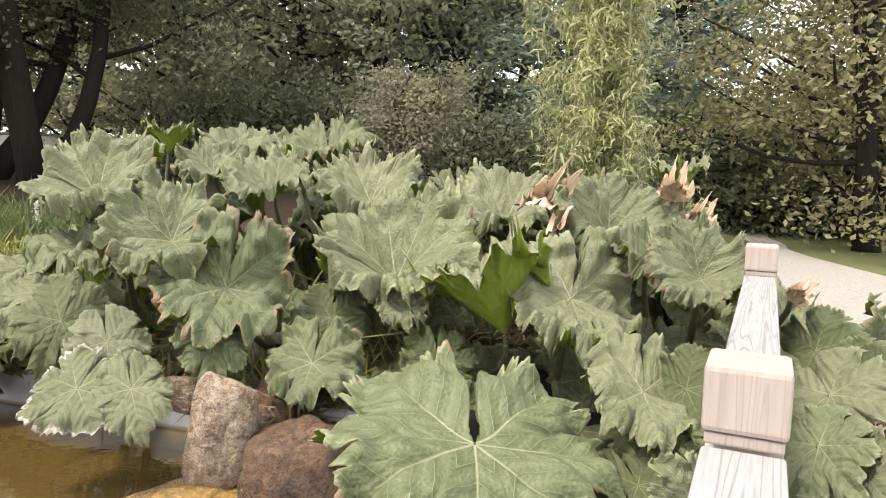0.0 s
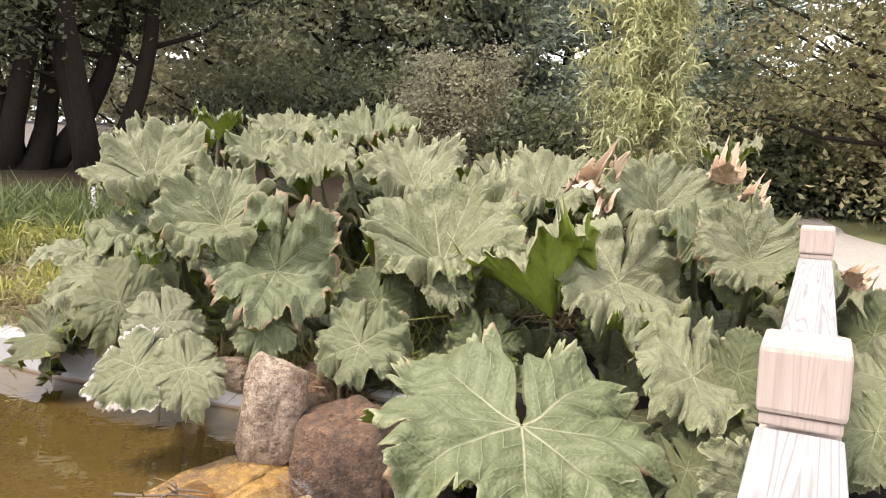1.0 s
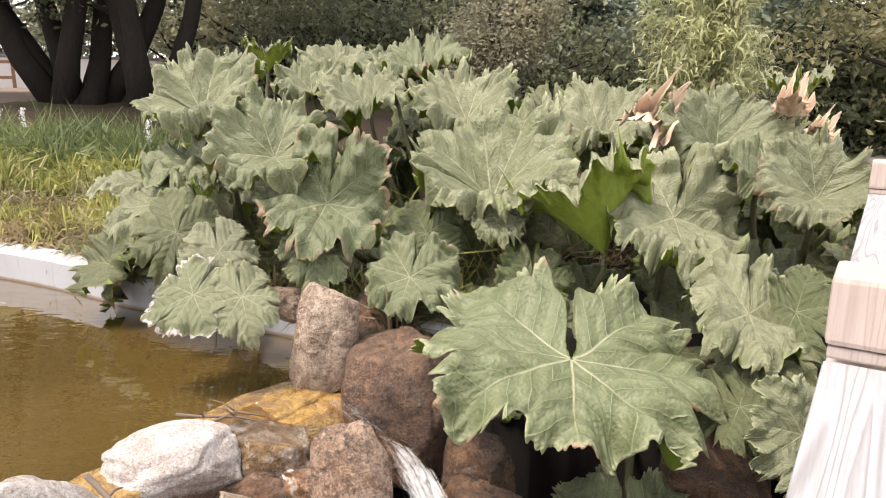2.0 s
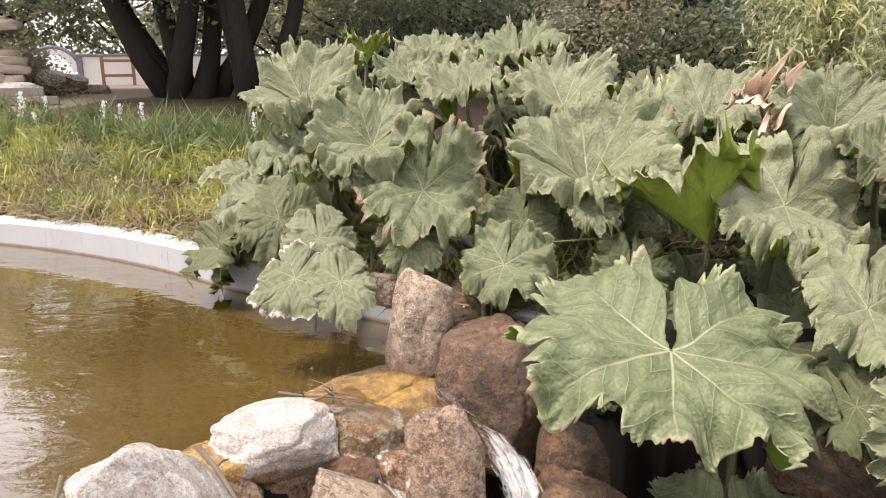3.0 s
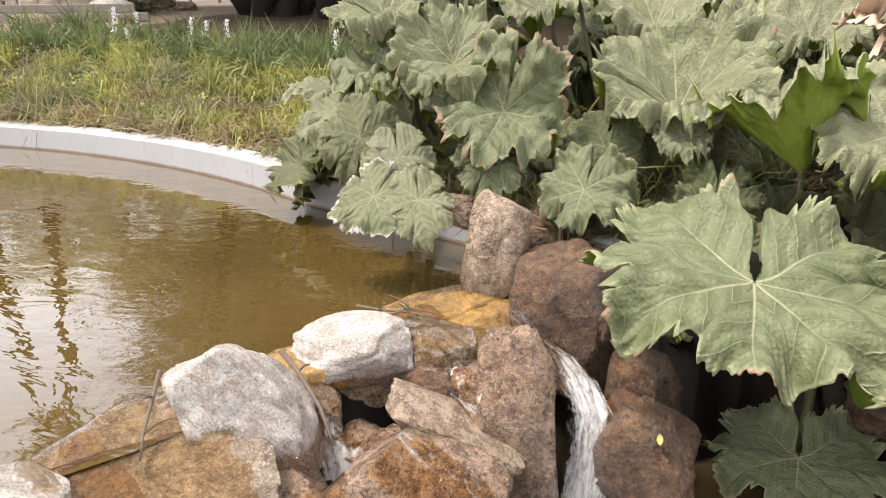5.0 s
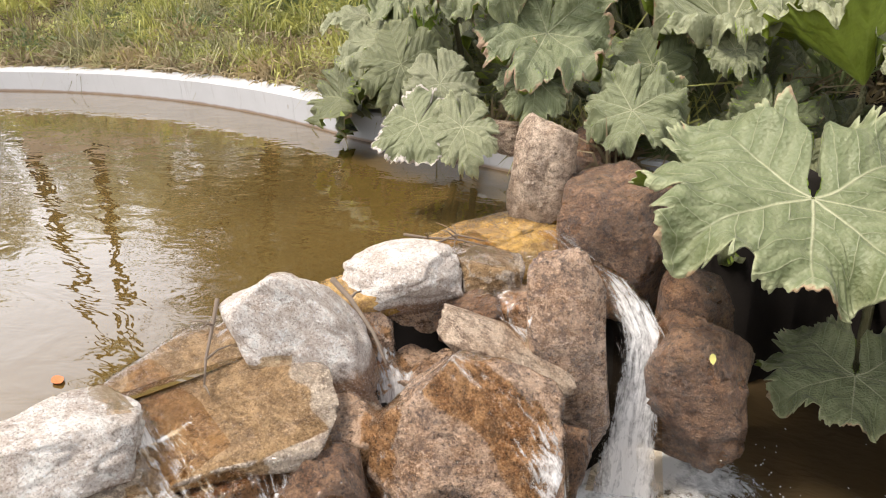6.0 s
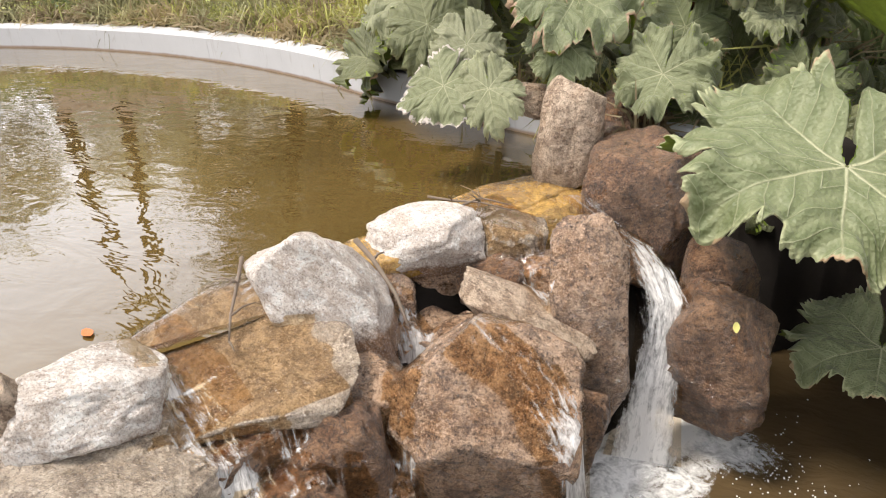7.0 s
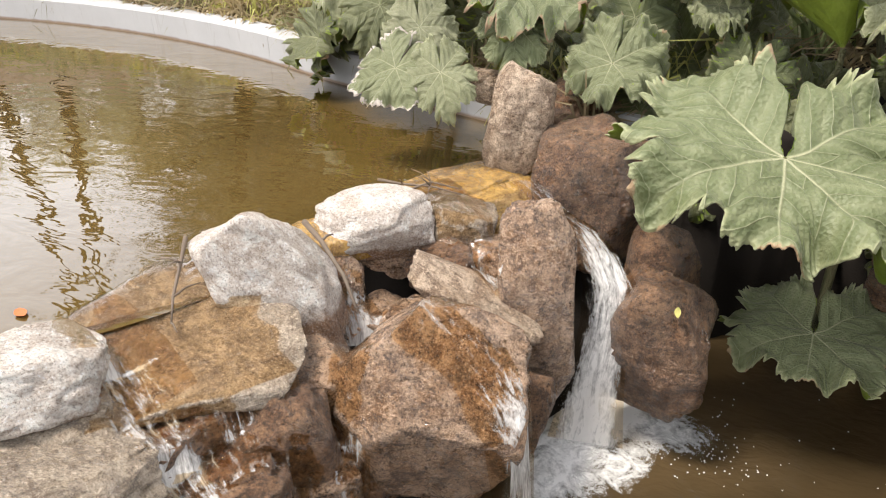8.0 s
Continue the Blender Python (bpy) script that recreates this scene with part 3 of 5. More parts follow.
# ---- railing ----
def make_railing():
    """Chunky timber balustrade: square newel blocks over a wide bevelled rail."""
    ax, ay = 0.405, 0.914
    turn = -math.degrees(math.atan2(ax, ay))
    first = Vector((0.537, 1.16, 0))
    rail = root("bridge_railing", (first.x, first.y, -0.066), turn, label="bleached grey timber bridge railing with square posts", category="railing")
    cap = data("post_block", *block(0.133, 0.133, 0.112, 0.010), POST_WOOD, smooth=False)
    neck = data("post_neck", *block(0.122, 0.122, 0.02, 0.004), POST_WOOD, smooth=False)
    shaft = data("post", *block(0.128, 0.128, 0.86, 0.006), POST_WOOD, smooth=False)
    beam = data("rail", *block(0.128, 2.0, 0.07, 0.008), RAIL_WOOD, smooth=False)
    low = data("lower_rail", *block(0.06, 2.0, 0.08, 0.006), RAIL_WOOD, smooth=False)
    for i, y in enumerate((-2.15, 0.0, 2.15)):
        piece("post", shaft, rail, pose(0, y, 0.04))
        piece("post_neck", neck, rail, pose(0, y, 0.935))
        piece("post_block", cap, rail, pose(0, y, 0.957))
    for y in (-1.075, 1.075):
        piece("rail", beam, rail, pose(0, y, 0.868))
        piece("lower_rail", low, rail, pose(0, y, 0.30))
    deck = root("bridge_deck", (first.x, first.y, -0.1), turn, label="grey timber bridge deck planks", category="bridge", kind="structure")
    plank = data("plank", *block(2.2, 0.14, 0.045, 0.004), RAIL_WOOD, smooth=False)
    for k in range(14):
        piece("plank", plank, deck, pose(1.2, -3.2 + 0.15 * k, -0.02))


# ---- boulders ----
def rock_data(seed, mat, square=0.55, cuts=7, rough=1.0, taper=0.0, shear=0.0, pitch=0.0, facets=()):
    """A boulder one metre across: from round to blocky, with broken flats, cracks and a pitted skin. taper widens its top, shear and
    pitch slide the top sideways and backwards; facets are flats of known
    direction and distance."""
    rng = random.Random(seed)
    bm = bmesh.new()
    bmesh.ops.create_icosphere(bm, subdivisions=5, radius=0.5)
    planes = [(Vector(f[:3]).normalized(), f[3]) for f in facets]
    for k in range(cuts + 16):
        d = Vector((rng.gauss(0, 1), rng.gauss(0, 1), rng.gauss(0, 1))).normalized()
        planes.append((d, rng.uniform(0.40, 0.52) if k < cuts else rng.uniform(0.50, 0.62)))
    off = Vector((seed * 3.7, seed * 1.3, 0))
    power = 2.0 + 9.0 * square * square
    for v in bm.verts:
        p = v.co.normalized()
        n = (abs(p.x) ** power + abs(p.y) ** power + abs(p.z) ** power) ** (1 / power)
        p = p * (0.5 / n)
        p += noise.noise_vector(p * 1.6 + off) * 0.08 * rough
        for d, h in planes:
            over = p.dot(d) - h
            if over > 0:
                p -= d * over * 0.96
        p = Vector((p.x * (1 + taper * p.z) + shear * p.z, p.y * (1 + 0.5 * taper * p.z) + pitch * p.z, p.z))
        p += noise.noise_vector(p * 4.5 + off) * 0.026 * rough
        crack = abs(noise.noise(p * 3.2 + off * 2))
        if crack < 0.05:
            p *= 1 - (0.05 - crack) * 1.5 * rough
        p += noise.noise_vector(p * 11.0 + off) * 0.014 * rough
        p += noise.noise_vector(p * 27.0 + off) * 0.006 * rough
        v.co = p
    me = bpy.data.meshes.new("boulder")
    bm.to_mesh(me)
    bm.free()
    me.materials.append(mat)
    me.polygons.foreach_set("use_smooth", np.full(len(me.polygons), True))
    lo = np.min([v.co for v in me.vertices], axis=0)
    hi = np.max([v.co for v in me.vertices], axis=0)
    me.transform(Matrix.Diagonal((*(1 / (hi - lo)), 1)) @ Matrix.Translation(-Vector((lo + hi) / 2)))
    return me


def boulder(place, size, turn, tip, lean, seed, mat, label, **form):
    """One rock: its middle, its size across, deep and high, and its turn."""
    ob = new("boulder", rock_data(seed, mat, **form))
    ob.matrix_basis = pose(*place, tip, lean, turn) @ Matrix.Diagonal((*size, 1))
    return tagged(ob, label, "rock", "boulders of the waterfall")


# ---- gunnera ----
LOBES = [(0.0, 1.0), (0.80, 0.98), (-0.80, 0.98), (1.58, 0.98), (-1.58, 0.98), (2.42, 0.92), (-2.42, 0.92)]


def gunnera_leaf_data(seed, cup=0.0, frill=0.06, slope=0.0, curl=0.1, fold=0.0, cut=0.22, sinus=0.10, quilt=0.012, nt=230, nr=16, mats=None, teeth=1.0, hole=0.0, basal=1.0, tip=1.0):
    """A lobed, toothed and quilted blade one metre from heart to tip: a top and an underside, joined at the rim. Local y is the tip, z the
    upper side. slope raises it into a funnel, cup bows it, curl turns its rim under, fold bends the lobes behind the heart upwards."""
    rng = np.random.default_rng(seed)
    th = np.linspace(-math.pi + 0.02, math.pi - 0.02, nt)
    lob = np.array(LOBES)
    axis = lob[:, 0] + rng.normal(0, 0.06, len(lob))
    size = lob[:, 1] * rng.uniform(0.86, 1.08, len(lob))
    size[5:] *= basal
    size[:3] *= np.array([tip, 0.5 + 0.5 * tip, 0.5 + 0.5 * tip])
    order = np.argsort(axis)
    ax, sz = axis[order], size[order]
    edges = np.r_[-math.pi, (ax[1:] + ax[:-1]) / 2, math.pi]
    k = np.clip(np.searchsorted(edges, th) - 1, 0, len(ax) - 1)
    dl = th - ax[k]
    half = np.where(dl > 0, edges[k + 1] - ax[k], ax[k] - edges[k])
    qn = np.clip(np.abs(dl) / half, 0, 1)
    deep = cut * rng.uniform(0.35, 1.9, len(ax) + 1)
    side = np.where(dl > 0, k + 1, k)
    rad = np.interp(th, ax, sz) * (1 - 0.04 * qn ** 2 - deep[side] * np.exp(-((1.0 - qn) / 0.13) ** 2))
    lobelets = np.abs(np.sin(math.pi * (qn * 0.95 + 0.5) + 0.35 * np.sin(9 * th)))
    rad = rad * (1 - 0.06 * teeth * (1 - lobelets) ** 1.5)
    for w, amount in ((16, 0.05), (29, 0.045)):
        f = np.sin(w * th + 1.4 * np.sin(2.3 * th + rng.uniform(0, 6)) + 0.9 * np.sin(5.1 * th + rng.uniform(0, 6)) + rng.uniform(0, 6))
        rad = rad * (1 - amount * teeth * (1 - np.abs(f)) ** 1.3)
    saw = np.abs(((th * 17.0 + 0.6 * np.sin(7 * th)) % 1.0) - 0.5) * 2
    rad = rad * (1 - 0.055 * teeth * saw * rng.uniform(0.5, 1.0, nt))
    back = math.pi - np.abs(th)
    rad = rad * np.clip(0.08 + back / sinus * 0.92, 0, 1)
    rho = np.linspace(0, 1, nr) ** 0.85
    rho[0] = 0.012
    r = rho[:, None] * rad[None]
    t = np.broadcast_to(th, r.shape) * (1 - hole * np.exp(-(r / 0.17) ** 2))
    d = np.broadcast_to(dl, r.shape)
    qq = np.broadcast_to(qn, r.shape)
    lx, ly = r * np.sin(d), r * np.cos(d)
    x, y = r * np.sin(t), r * np.cos(t)
    grow = np.clip(r * 2.2, 0, 1)
    z = 0.055 * r * (1 - np.exp(-(qq / 0.35) ** 2)) * grow
    warp = 0.05 * np.sin(7 * x + 5 * y + seed) + 0.04 * np.sin(11 * y - 6 * x + 2 * seed)
    z += quilt * np.abs(np.sin(math.pi * ((ly - 0.85 * np.abs(lx) + warp) * 6.5))) ** 0.7 * np.clip(qq * 4, 0, 1) * grow
    rim = (rho[:, None] ** 3) * np.clip(r * 1.5, 0, 1)
    for n in range(22):
        w, ph, v = rng.uniform(9, 30), rng.uniform(0, 6.28), rng.uniform(0, 6.28)
        wave = np.sin(w * (x * math.cos(v) + y * math.sin(v)) + ph)
        z += wave * (0.030 / w * grow + frill * 0.42 * rim * (14 / w) ** 0.7)
        if n % 3 == 0:
            x = x + 0.10 * frill * rim * wave
    ph = rng.uniform(0, 6.28, 6)
    z += 0.9 * frill * rim * np.sin(9 * t + ph[0] + 1.2 * np.sin(2 * t))
    z += 0.07 * r * np.sin(2 * t + ph[3]) + 0.05 * r * np.sin(3 * t + ph[4])
    z += cup * r * r + slope * r ** 0.9 - curl * np.clip(rho[:, None] - 0.62, 0, 1) ** 2 / 0.14 * np.clip(r * 1.5, 0, 1)
    flat = 1 / math.sqrt(1 + slope * slope)
    x, y, z = x * flat, y * flat, z * flat
    lift = -fold * np.clip(-np.cos(t) + 0.15, 0, 1) ** 0.8
    y, z = y * np.cos(lift) - z * np.sin(lift), y * np.sin(lift) + z * np.cos(lift)
    grid = np.stack([x, y, z], -1)
    under = np.cross(np.gradient(grid, axis=0), np.gradient(grid, axis=1))
    under /= np.linalg.norm(under, axis=-1, keepdims=True) + 1e-9
    top, low = grid.reshape(-1, 3), (grid + 0.007 * under).reshape(-1, 3)
    a = (np.arange(nr - 1)[:, None] * nt + np.arange(nt - 1)[None]).reshape(-1)
    up = np.stack([a, a + nt, a + nt + 1, a + 1], 1)
    down = up[:, ::-1] + nr * nt
    last = (nr - 1) * nt + np.arange(nt - 1)
    band = np.stack([last, last + nr * nt, last + 1 + nr * nt, last + 1], 1)
    faces = np.concatenate([up, down, band])
    index = np.r_[np.zeros(len(up)), np.ones(len(down)), np.zeros(len(band))]
    me = data("leaf", np.concatenate([top, low]), faces.tolist(), mats or [LEAF_TOP, LEAF_UNDER], index)
    lobe = np.stack([lx, ly, np.broadcast_to(rho[:, None], r.shape)], -1).reshape(-1, 3)
    at = me.attributes.new("lobe", "FLOAT_VECTOR", "POINT")
    at.data.foreach_set("vector", np.concatenate([lobe, lobe]).ravel())
    return me


SHADED, SCORCHED = [LEAF_SHADED, LEAF_UNDER], [LEAF_SCORCHED, LEAF_UNDER]
BLEACHED = [LEAF_BLEACHED, LEAF_UNDER]
HUGE = gunnera_leaf_data(11, -0.16, 0.05, fold=0.30, cut=0.10, curl=0.05, quilt=0.012, hole=0.13, nt=520, nr=24, basal=1.08, teeth=1.1, tip=0.80)
FUNNELS = [gunnera_leaf_data(12, 0.05, 0.092, slope=0.8, curl=0.24, cut=0.11, teeth=1.35), gunnera_leaf_data(13, 0.05, 0.085, slope=0.65, curl=0.22, cut=0.12, teeth=1.35),
           gunnera_leaf_data(17, 0.10, 0.095, slope=1.2, curl=0.26, cut=0.10, teeth=1.3), gunnera_leaf_data(19, 0.0, 0.092, slope=0.6, curl=0.20, cut=0.14, teeth=1.35)]
BURNT = gunnera_leaf_data(23, 0.05, 0.085, slope=0.7, curl=0.22, cut=0.13, mats=SCORCHED, teeth=1.3)
SADDLES = [gunnera_leaf_data(14, -0.06, 0.078, fold=1.15, curl=0.12, quilt=0.016, cut=0.15, mats=SCORCHED, basal=1.15), gunnera_leaf_data(15, -0.05, 0.092, fold=0.9, curl=0.16, quilt=0.016, cut=0.13, basal=1.15),
           gunnera_leaf_data(16, -0.08, 0.085, fold=0.6, curl=0.14, quilt=0.016, cut=0.14, basal=1.1)]
DROOPS = [gunnera_leaf_data(18, -0.22, 0.04, curl=0.08, quilt=0.009, fold=0.4, mats=SHADED, cut=0.27), gunnera_leaf_data(22, -0.18, 0.04, curl=0.08, quilt=0.009, fold=0.3, cut=0.27),
          gunnera_leaf_data(25, -0.26, 0.045, curl=0.08, quilt=0.009, fold=0.4, mats=SCORCHED, cut=0.27), gunnera_leaf_data(21, -0.22, 0.045, fold=0.3, quilt=0.009, mats=BLEACHED, cut=0.27)]
CRISP = gunnera_leaf_data(20, 1.6, 0.32, slope=0.5, fold=1.7, nt=150, nr=12, mats=[DRY_LEAF, DRY_LEAF], teeth=1.5)
# Gap-filling leaves, with the shade of the clump in their colour.
INNER = [gunnera_leaf_data(30 + k, 0.0, 0.07, slope=s, curl=0.15, nt=96, nr=8, mats=SHADED) for k, s in enumerate((0.2, 0.6, 0.0, 0.4))]


def make_gunnera(base, label):
    return root("gunnera_plant", base, label=label, category="plant", group="gunnera clump by the pond")


def set_leaf(plant, blade, m, heart, up, size, label=""):
    """Hangs a blade under its plant and grows its stem from the crown."""
    base = plant.matrix_basis.translation
    ob = piece("leaf", blade, plant, m, label)
    foot = Vector((noise.noise(heart * 3.1) * 0.25, noise.noise(heart * 2.3 + Vector((9, 0, 0))) * 0.2, -0.25))
    top = heart - base - up * 0.004
    bend = top - up * 0.35 * size - Vector((0, 0, 0.18))
    pts = [foot * (1 - w) ** 2 + bend * 2 * w * (1 - w) + top * w * w for w in (i / 8 for i in range(9))]
    inv = m.inverted()
    verts, faces = tube(pts, [0.026 - 0.013 * i / 8 for i in range(9)], 7)
    stem = new("stem", data("stem", [inv @ Vector(p) for p in verts], faces, STEM))
    stem.parent = ob
    return ob


def leaf(plant, heart, tip, side, blade, label=""):
    """A leaf on its stem: where the stem meets the blade, the point of its middle lobe and a side lobe."""
    base = plant.matrix_basis.translation
    heart, tip, side = Vector(heart), Vector(tip), Vector(side)
    u = tip - heart
    v = side - heart
    v -= u * (v.dot(u) / u.length_squared)
    n = v.normalized().cross(u.normalized())
    s = math.sqrt(u.length * v.length)
    wide, long = max(v.length, 0.85 * u.length), max(u.length, 0.85 * v.length)
    m = Matrix.LocRotScale(heart - base, Matrix((v.normalized(), u.normalized(), n)).transposed().to_quaternion(), (0.92 * wide, 0.92 * long, s))
    return set_leaf(plant, blade, m, heart, n, s, label)


def bowl(plant, heart, size, lean, way, spin, blade, label=""):
    """A funnel-shaped leaf: its heart, its reach, how far and to which side its mouth leans, and its turn on the stem."""
    base = plant.matrix_basis.translation
    heart = Vector(heart)
    q = Euler((0, radians(lean), radians(way)), "XYZ").to_quaternion()
    up = q @ Vector((0, 0, 1))
    m = Matrix.LocRotScale(heart - base, q @ Euler((0, 0, radians(spin))).to_quaternion(), (size, size, size))
    return set_leaf(plant, blade, m, heart, up, size, label)


def flower_cone(plant, base, high):
    """The rough red-brown flower cone low among the stems."""
    verts, faces = tube([(0, 0, high * i / 9) for i in range(10)], [0.05 * high / 0.4 * (1.05 - 0.09 * i) for i in range(10)], 14)
    verts = [tuple(Vector(v) * (1 + 0.0) + noise.noise_vector(Vector(v) * 40) * 0.018) for v in verts]
    piece("flower_cone", data("flower_cone", verts, faces, CONE), plant, Matrix.Translation(Vector(base) - plant.matrix_basis.translation), "rough red-brown flower cone")


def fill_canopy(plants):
    """The leaves under and behind the outer ones, facing up and out of the clump, in a green darkened for the shade
    there.
    """
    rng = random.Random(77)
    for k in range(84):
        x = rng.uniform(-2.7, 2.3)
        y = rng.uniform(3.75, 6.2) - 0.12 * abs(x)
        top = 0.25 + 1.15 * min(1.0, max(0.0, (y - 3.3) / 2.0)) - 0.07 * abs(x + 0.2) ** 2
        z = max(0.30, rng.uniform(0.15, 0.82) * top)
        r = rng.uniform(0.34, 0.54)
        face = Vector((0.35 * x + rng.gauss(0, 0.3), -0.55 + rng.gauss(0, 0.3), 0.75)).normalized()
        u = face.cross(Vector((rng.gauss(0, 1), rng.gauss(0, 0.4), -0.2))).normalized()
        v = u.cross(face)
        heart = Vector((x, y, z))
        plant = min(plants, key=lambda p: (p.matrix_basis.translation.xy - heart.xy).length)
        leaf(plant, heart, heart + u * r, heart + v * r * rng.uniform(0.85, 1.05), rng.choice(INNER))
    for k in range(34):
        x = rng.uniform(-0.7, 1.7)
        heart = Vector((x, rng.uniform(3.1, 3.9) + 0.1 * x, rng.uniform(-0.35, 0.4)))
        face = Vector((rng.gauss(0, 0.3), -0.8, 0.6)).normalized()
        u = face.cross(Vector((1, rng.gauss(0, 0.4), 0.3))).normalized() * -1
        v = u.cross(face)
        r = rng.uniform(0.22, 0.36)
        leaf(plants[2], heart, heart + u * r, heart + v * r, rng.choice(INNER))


# ---- running water, twigs ----
def rock_field(rocks):
    """One search tree over the boulders, for water to lie on."""
    verts, faces = [], []
    for ob in rocks:
        m, o = ob.matrix_basis, len(verts)
        verts += [m @ v.co for v in ob.data.vertices]
        faces += [tuple(o + i for i in p.vertices) for p in ob.data.polygons]
    return BVHTree.FromPolygons(verts, faces)


def stream(tree, points, label, lift=0.008, steep=0.10, cap=0.025, climb=0.003, falls=None):
    """Running water laid over the boulders: rows of x, y, width and whiteness downstream, ending on the pool; falls gives the heights of a free jet."""
    rows, free = [], []
    for k, ((x0, y0, w0, f0), (x1, y1, w1, f1)) in enumerate(zip(points, points[1:])):
        n = max(6, int(math.hypot(x1 - x0, y1 - y0) / 0.011))
        rows += [(x0 + (x1 - x0) * t, y0 + (y1 - y0) * t, w0 + (w1 - w0) * t, f0 + (f1 - f0) * t) for t in (i / n for i in range(n))]
        if falls:
            free += [falls[k] + (falls[k + 1] - falls[k]) * i / n for i in range(n)]
    rows.append(points[-1])
    free += falls[-1:] if falls else []
    across = 22

    def under(x, y):
        hit = tree.ray_cast(Vector((x, y, 0.45)), Vector((0, 0, -1)))[0]
        return max(POOL_Z + 0.004, hit.z + lift) if hit else POOL_Z + 0.004

    verts, foam, flow, before, run = [], [], [], None, 0.0
    for i, (x, y, w, f) in enumerate(rows):
        p, q = rows[max(i - 3, 0)], rows[min(i + 3, len(rows) - 1)]
        dx, dy = q[0] - p[0], q[1] - p[1]
        k = math.hypot(dx, dy) or 1.0
        sx, sy = (0.985, 0.17) if falls else (-dy / k, dx / k)
        w *= 1 + 0.22 * noise.noise(Vector((x * 9, y * 9, 4)))
        mid = min(under(x, y), before[across // 2] + climb if before else 0.04)
        line = [free[i] + 0.02 * (1 - 4 * (j / across - 0.5) ** 2) + 0.012 * noise.noise(Vector((j * 0.4, i * 0.12, 3))) for j in range(across + 1)] if falls else []
        for j in range(0 if falls else across + 1):
            u = j / across - 0.5
            line.append(min(under(x + sx * u * w, y + sy * u * w), mid + cap))
        if before and not falls:
            line = [max(z, b - steep) for z, b in zip(line, before)]
        line = [0.25 * line[max(j - 1, 0)] + 0.5 * z + 0.25 * line[min(j + 1, across)] for j, z in enumerate(line)]
        drop = (sum(before) / len(before) - sum(line) / len(line)) if before else 0.0
        run += math.hypot(0.011, drop)
        for j, z in enumerate(line):
            u = j / across - 0.5
            thin = 0.006 * noise.noise(Vector((u * w * 40, run * 6, i * 0.01)))
            verts.append((x + sx * u * w, y + sy * u * w, z + thin))
            foam.append(max(0.0, (f + (0.0 if falls else min(0.3, 5.0 * max(0.0, drop)))) * (1 - (2 * abs(u)) ** 3)))
            flow.append((u * w, run, 0.0))
        before = line
    faces = [(a, a + 1, a + across + 2, a + across + 1) for i in range(len(rows) - 1) for a in range(i * (across + 1), i * (across + 1) + across)]
    me = data("running_water", verts, faces, STREAM)
    me.attributes.new("foam", "FLOAT", "POINT").data.foreach_set("value", np.array(foam))
    me.attributes.new("flow", "FLOAT_VECTOR", "POINT").data.foreach_set("vector", np.array(flow).ravel())
    return tagged(new("running_water", me), label, "water", kind="structure")


def make_bubbles(middle, reach, count, seed):
    """Small bubbles drifting out over the dark pool."""
    rng = random.Random(seed)
    sets = []
    for k in range(count):
        a, d = rng.uniform(0, 6.28), abs(rng.gauss(0, 1)) * reach
        x, y, r = middle[0] + math.cos(a) * d, middle[1] + math.sin(a) * d * 0.7, rng.uniform(0.0015, 0.004)
        ring = [(x + r * math.cos(w) * c, y + r * math.sin(w) * c, POOL_Z + 0.003 + r * h) for c, h in ((1.0, 0.0), (0.7, 0.6)) for w in (i * 1.0472 for i in range(6))]
        ring.append((x, y, POOL_Z + 0.003 + r * 0.85))
        sets.append((ring, [(i, (i + 1) % 6, 6 + (i + 1) % 6, 6 + i) for i in range(6)] + [(6 + i, 6 + (i + 1) % 6, 12) for i in range(6)]))
    tagged(new("foam_bubbles", data("foam_bubbles", *join(*sets), BUBBLE)), "small white bubbles on dark water", "foam", kind="stuff")


def make_ledge():
    """The algae-stained rim under shallow water behind the boulders."""
    verts, faces = [], []
    ys = np.linspace(1.82, 2.88, 44)
    edge = np.interp(ys, [0.8, 0.9, 1.11, 1.27, 1.54, 1.93, 2.16, 2.30, 2.60, 2.90], [-1.92, -1.87, -1.82, -1.73, -1.68, -1.52, -1.41, -1.35, -1.20, -1.06])
    across = 14
    for x, y in zip(edge, ys):
        w = 0.25 + 0.04 * noise.noise(Vector((0, y * 2.6, 0)))
        x += 0.03 * noise.noise(Vector((0, y * 6, 5)))
        for j in range(across + 1):
            u = j / across
            z = -0.014 + 0.034 * min(1.0, u * 3.0) + 0.010 * noise.noise(Vector((x * 5 + u, y * 5, 2))) + 0.004 * noise.noise(Vector((u * 9, y * 22, 2)))
            verts.append((x + u * w, y - 0.10 * u, z - 0.05 * max(0.0, u - 0.7)))
    n = len(ys)
    top = len(verts)
    verts += [(x, y, z - 0.09) for x, y, z in verts]
    g = across + 1
    faces = [(i * g + j, i * g + j + 1, (i + 1) * g + j + 1, (i + 1) * g + j) for i in range(n - 1) for j in range(across)]
    faces += [tuple(top + v for v in q[::-1]) for q in faces]
    loop = [i for i in range(g)] + [i * g + across for i in range(1, n)] + [(n - 1) * g + j for j in range(across - 1, -1, -1)] + [i * g for i in range(n - 2, 0, -1)]
    faces += [(b, a, a + top, b + top) for a, b in zip(loop, loop[1:] + loop[:1])]
    tagged(new("rim_ledge", data("rim_ledge", verts, faces, ROCK_OCHRE)), "ochre algae-stained ledge under shallow water", "ledge", kind="structure")


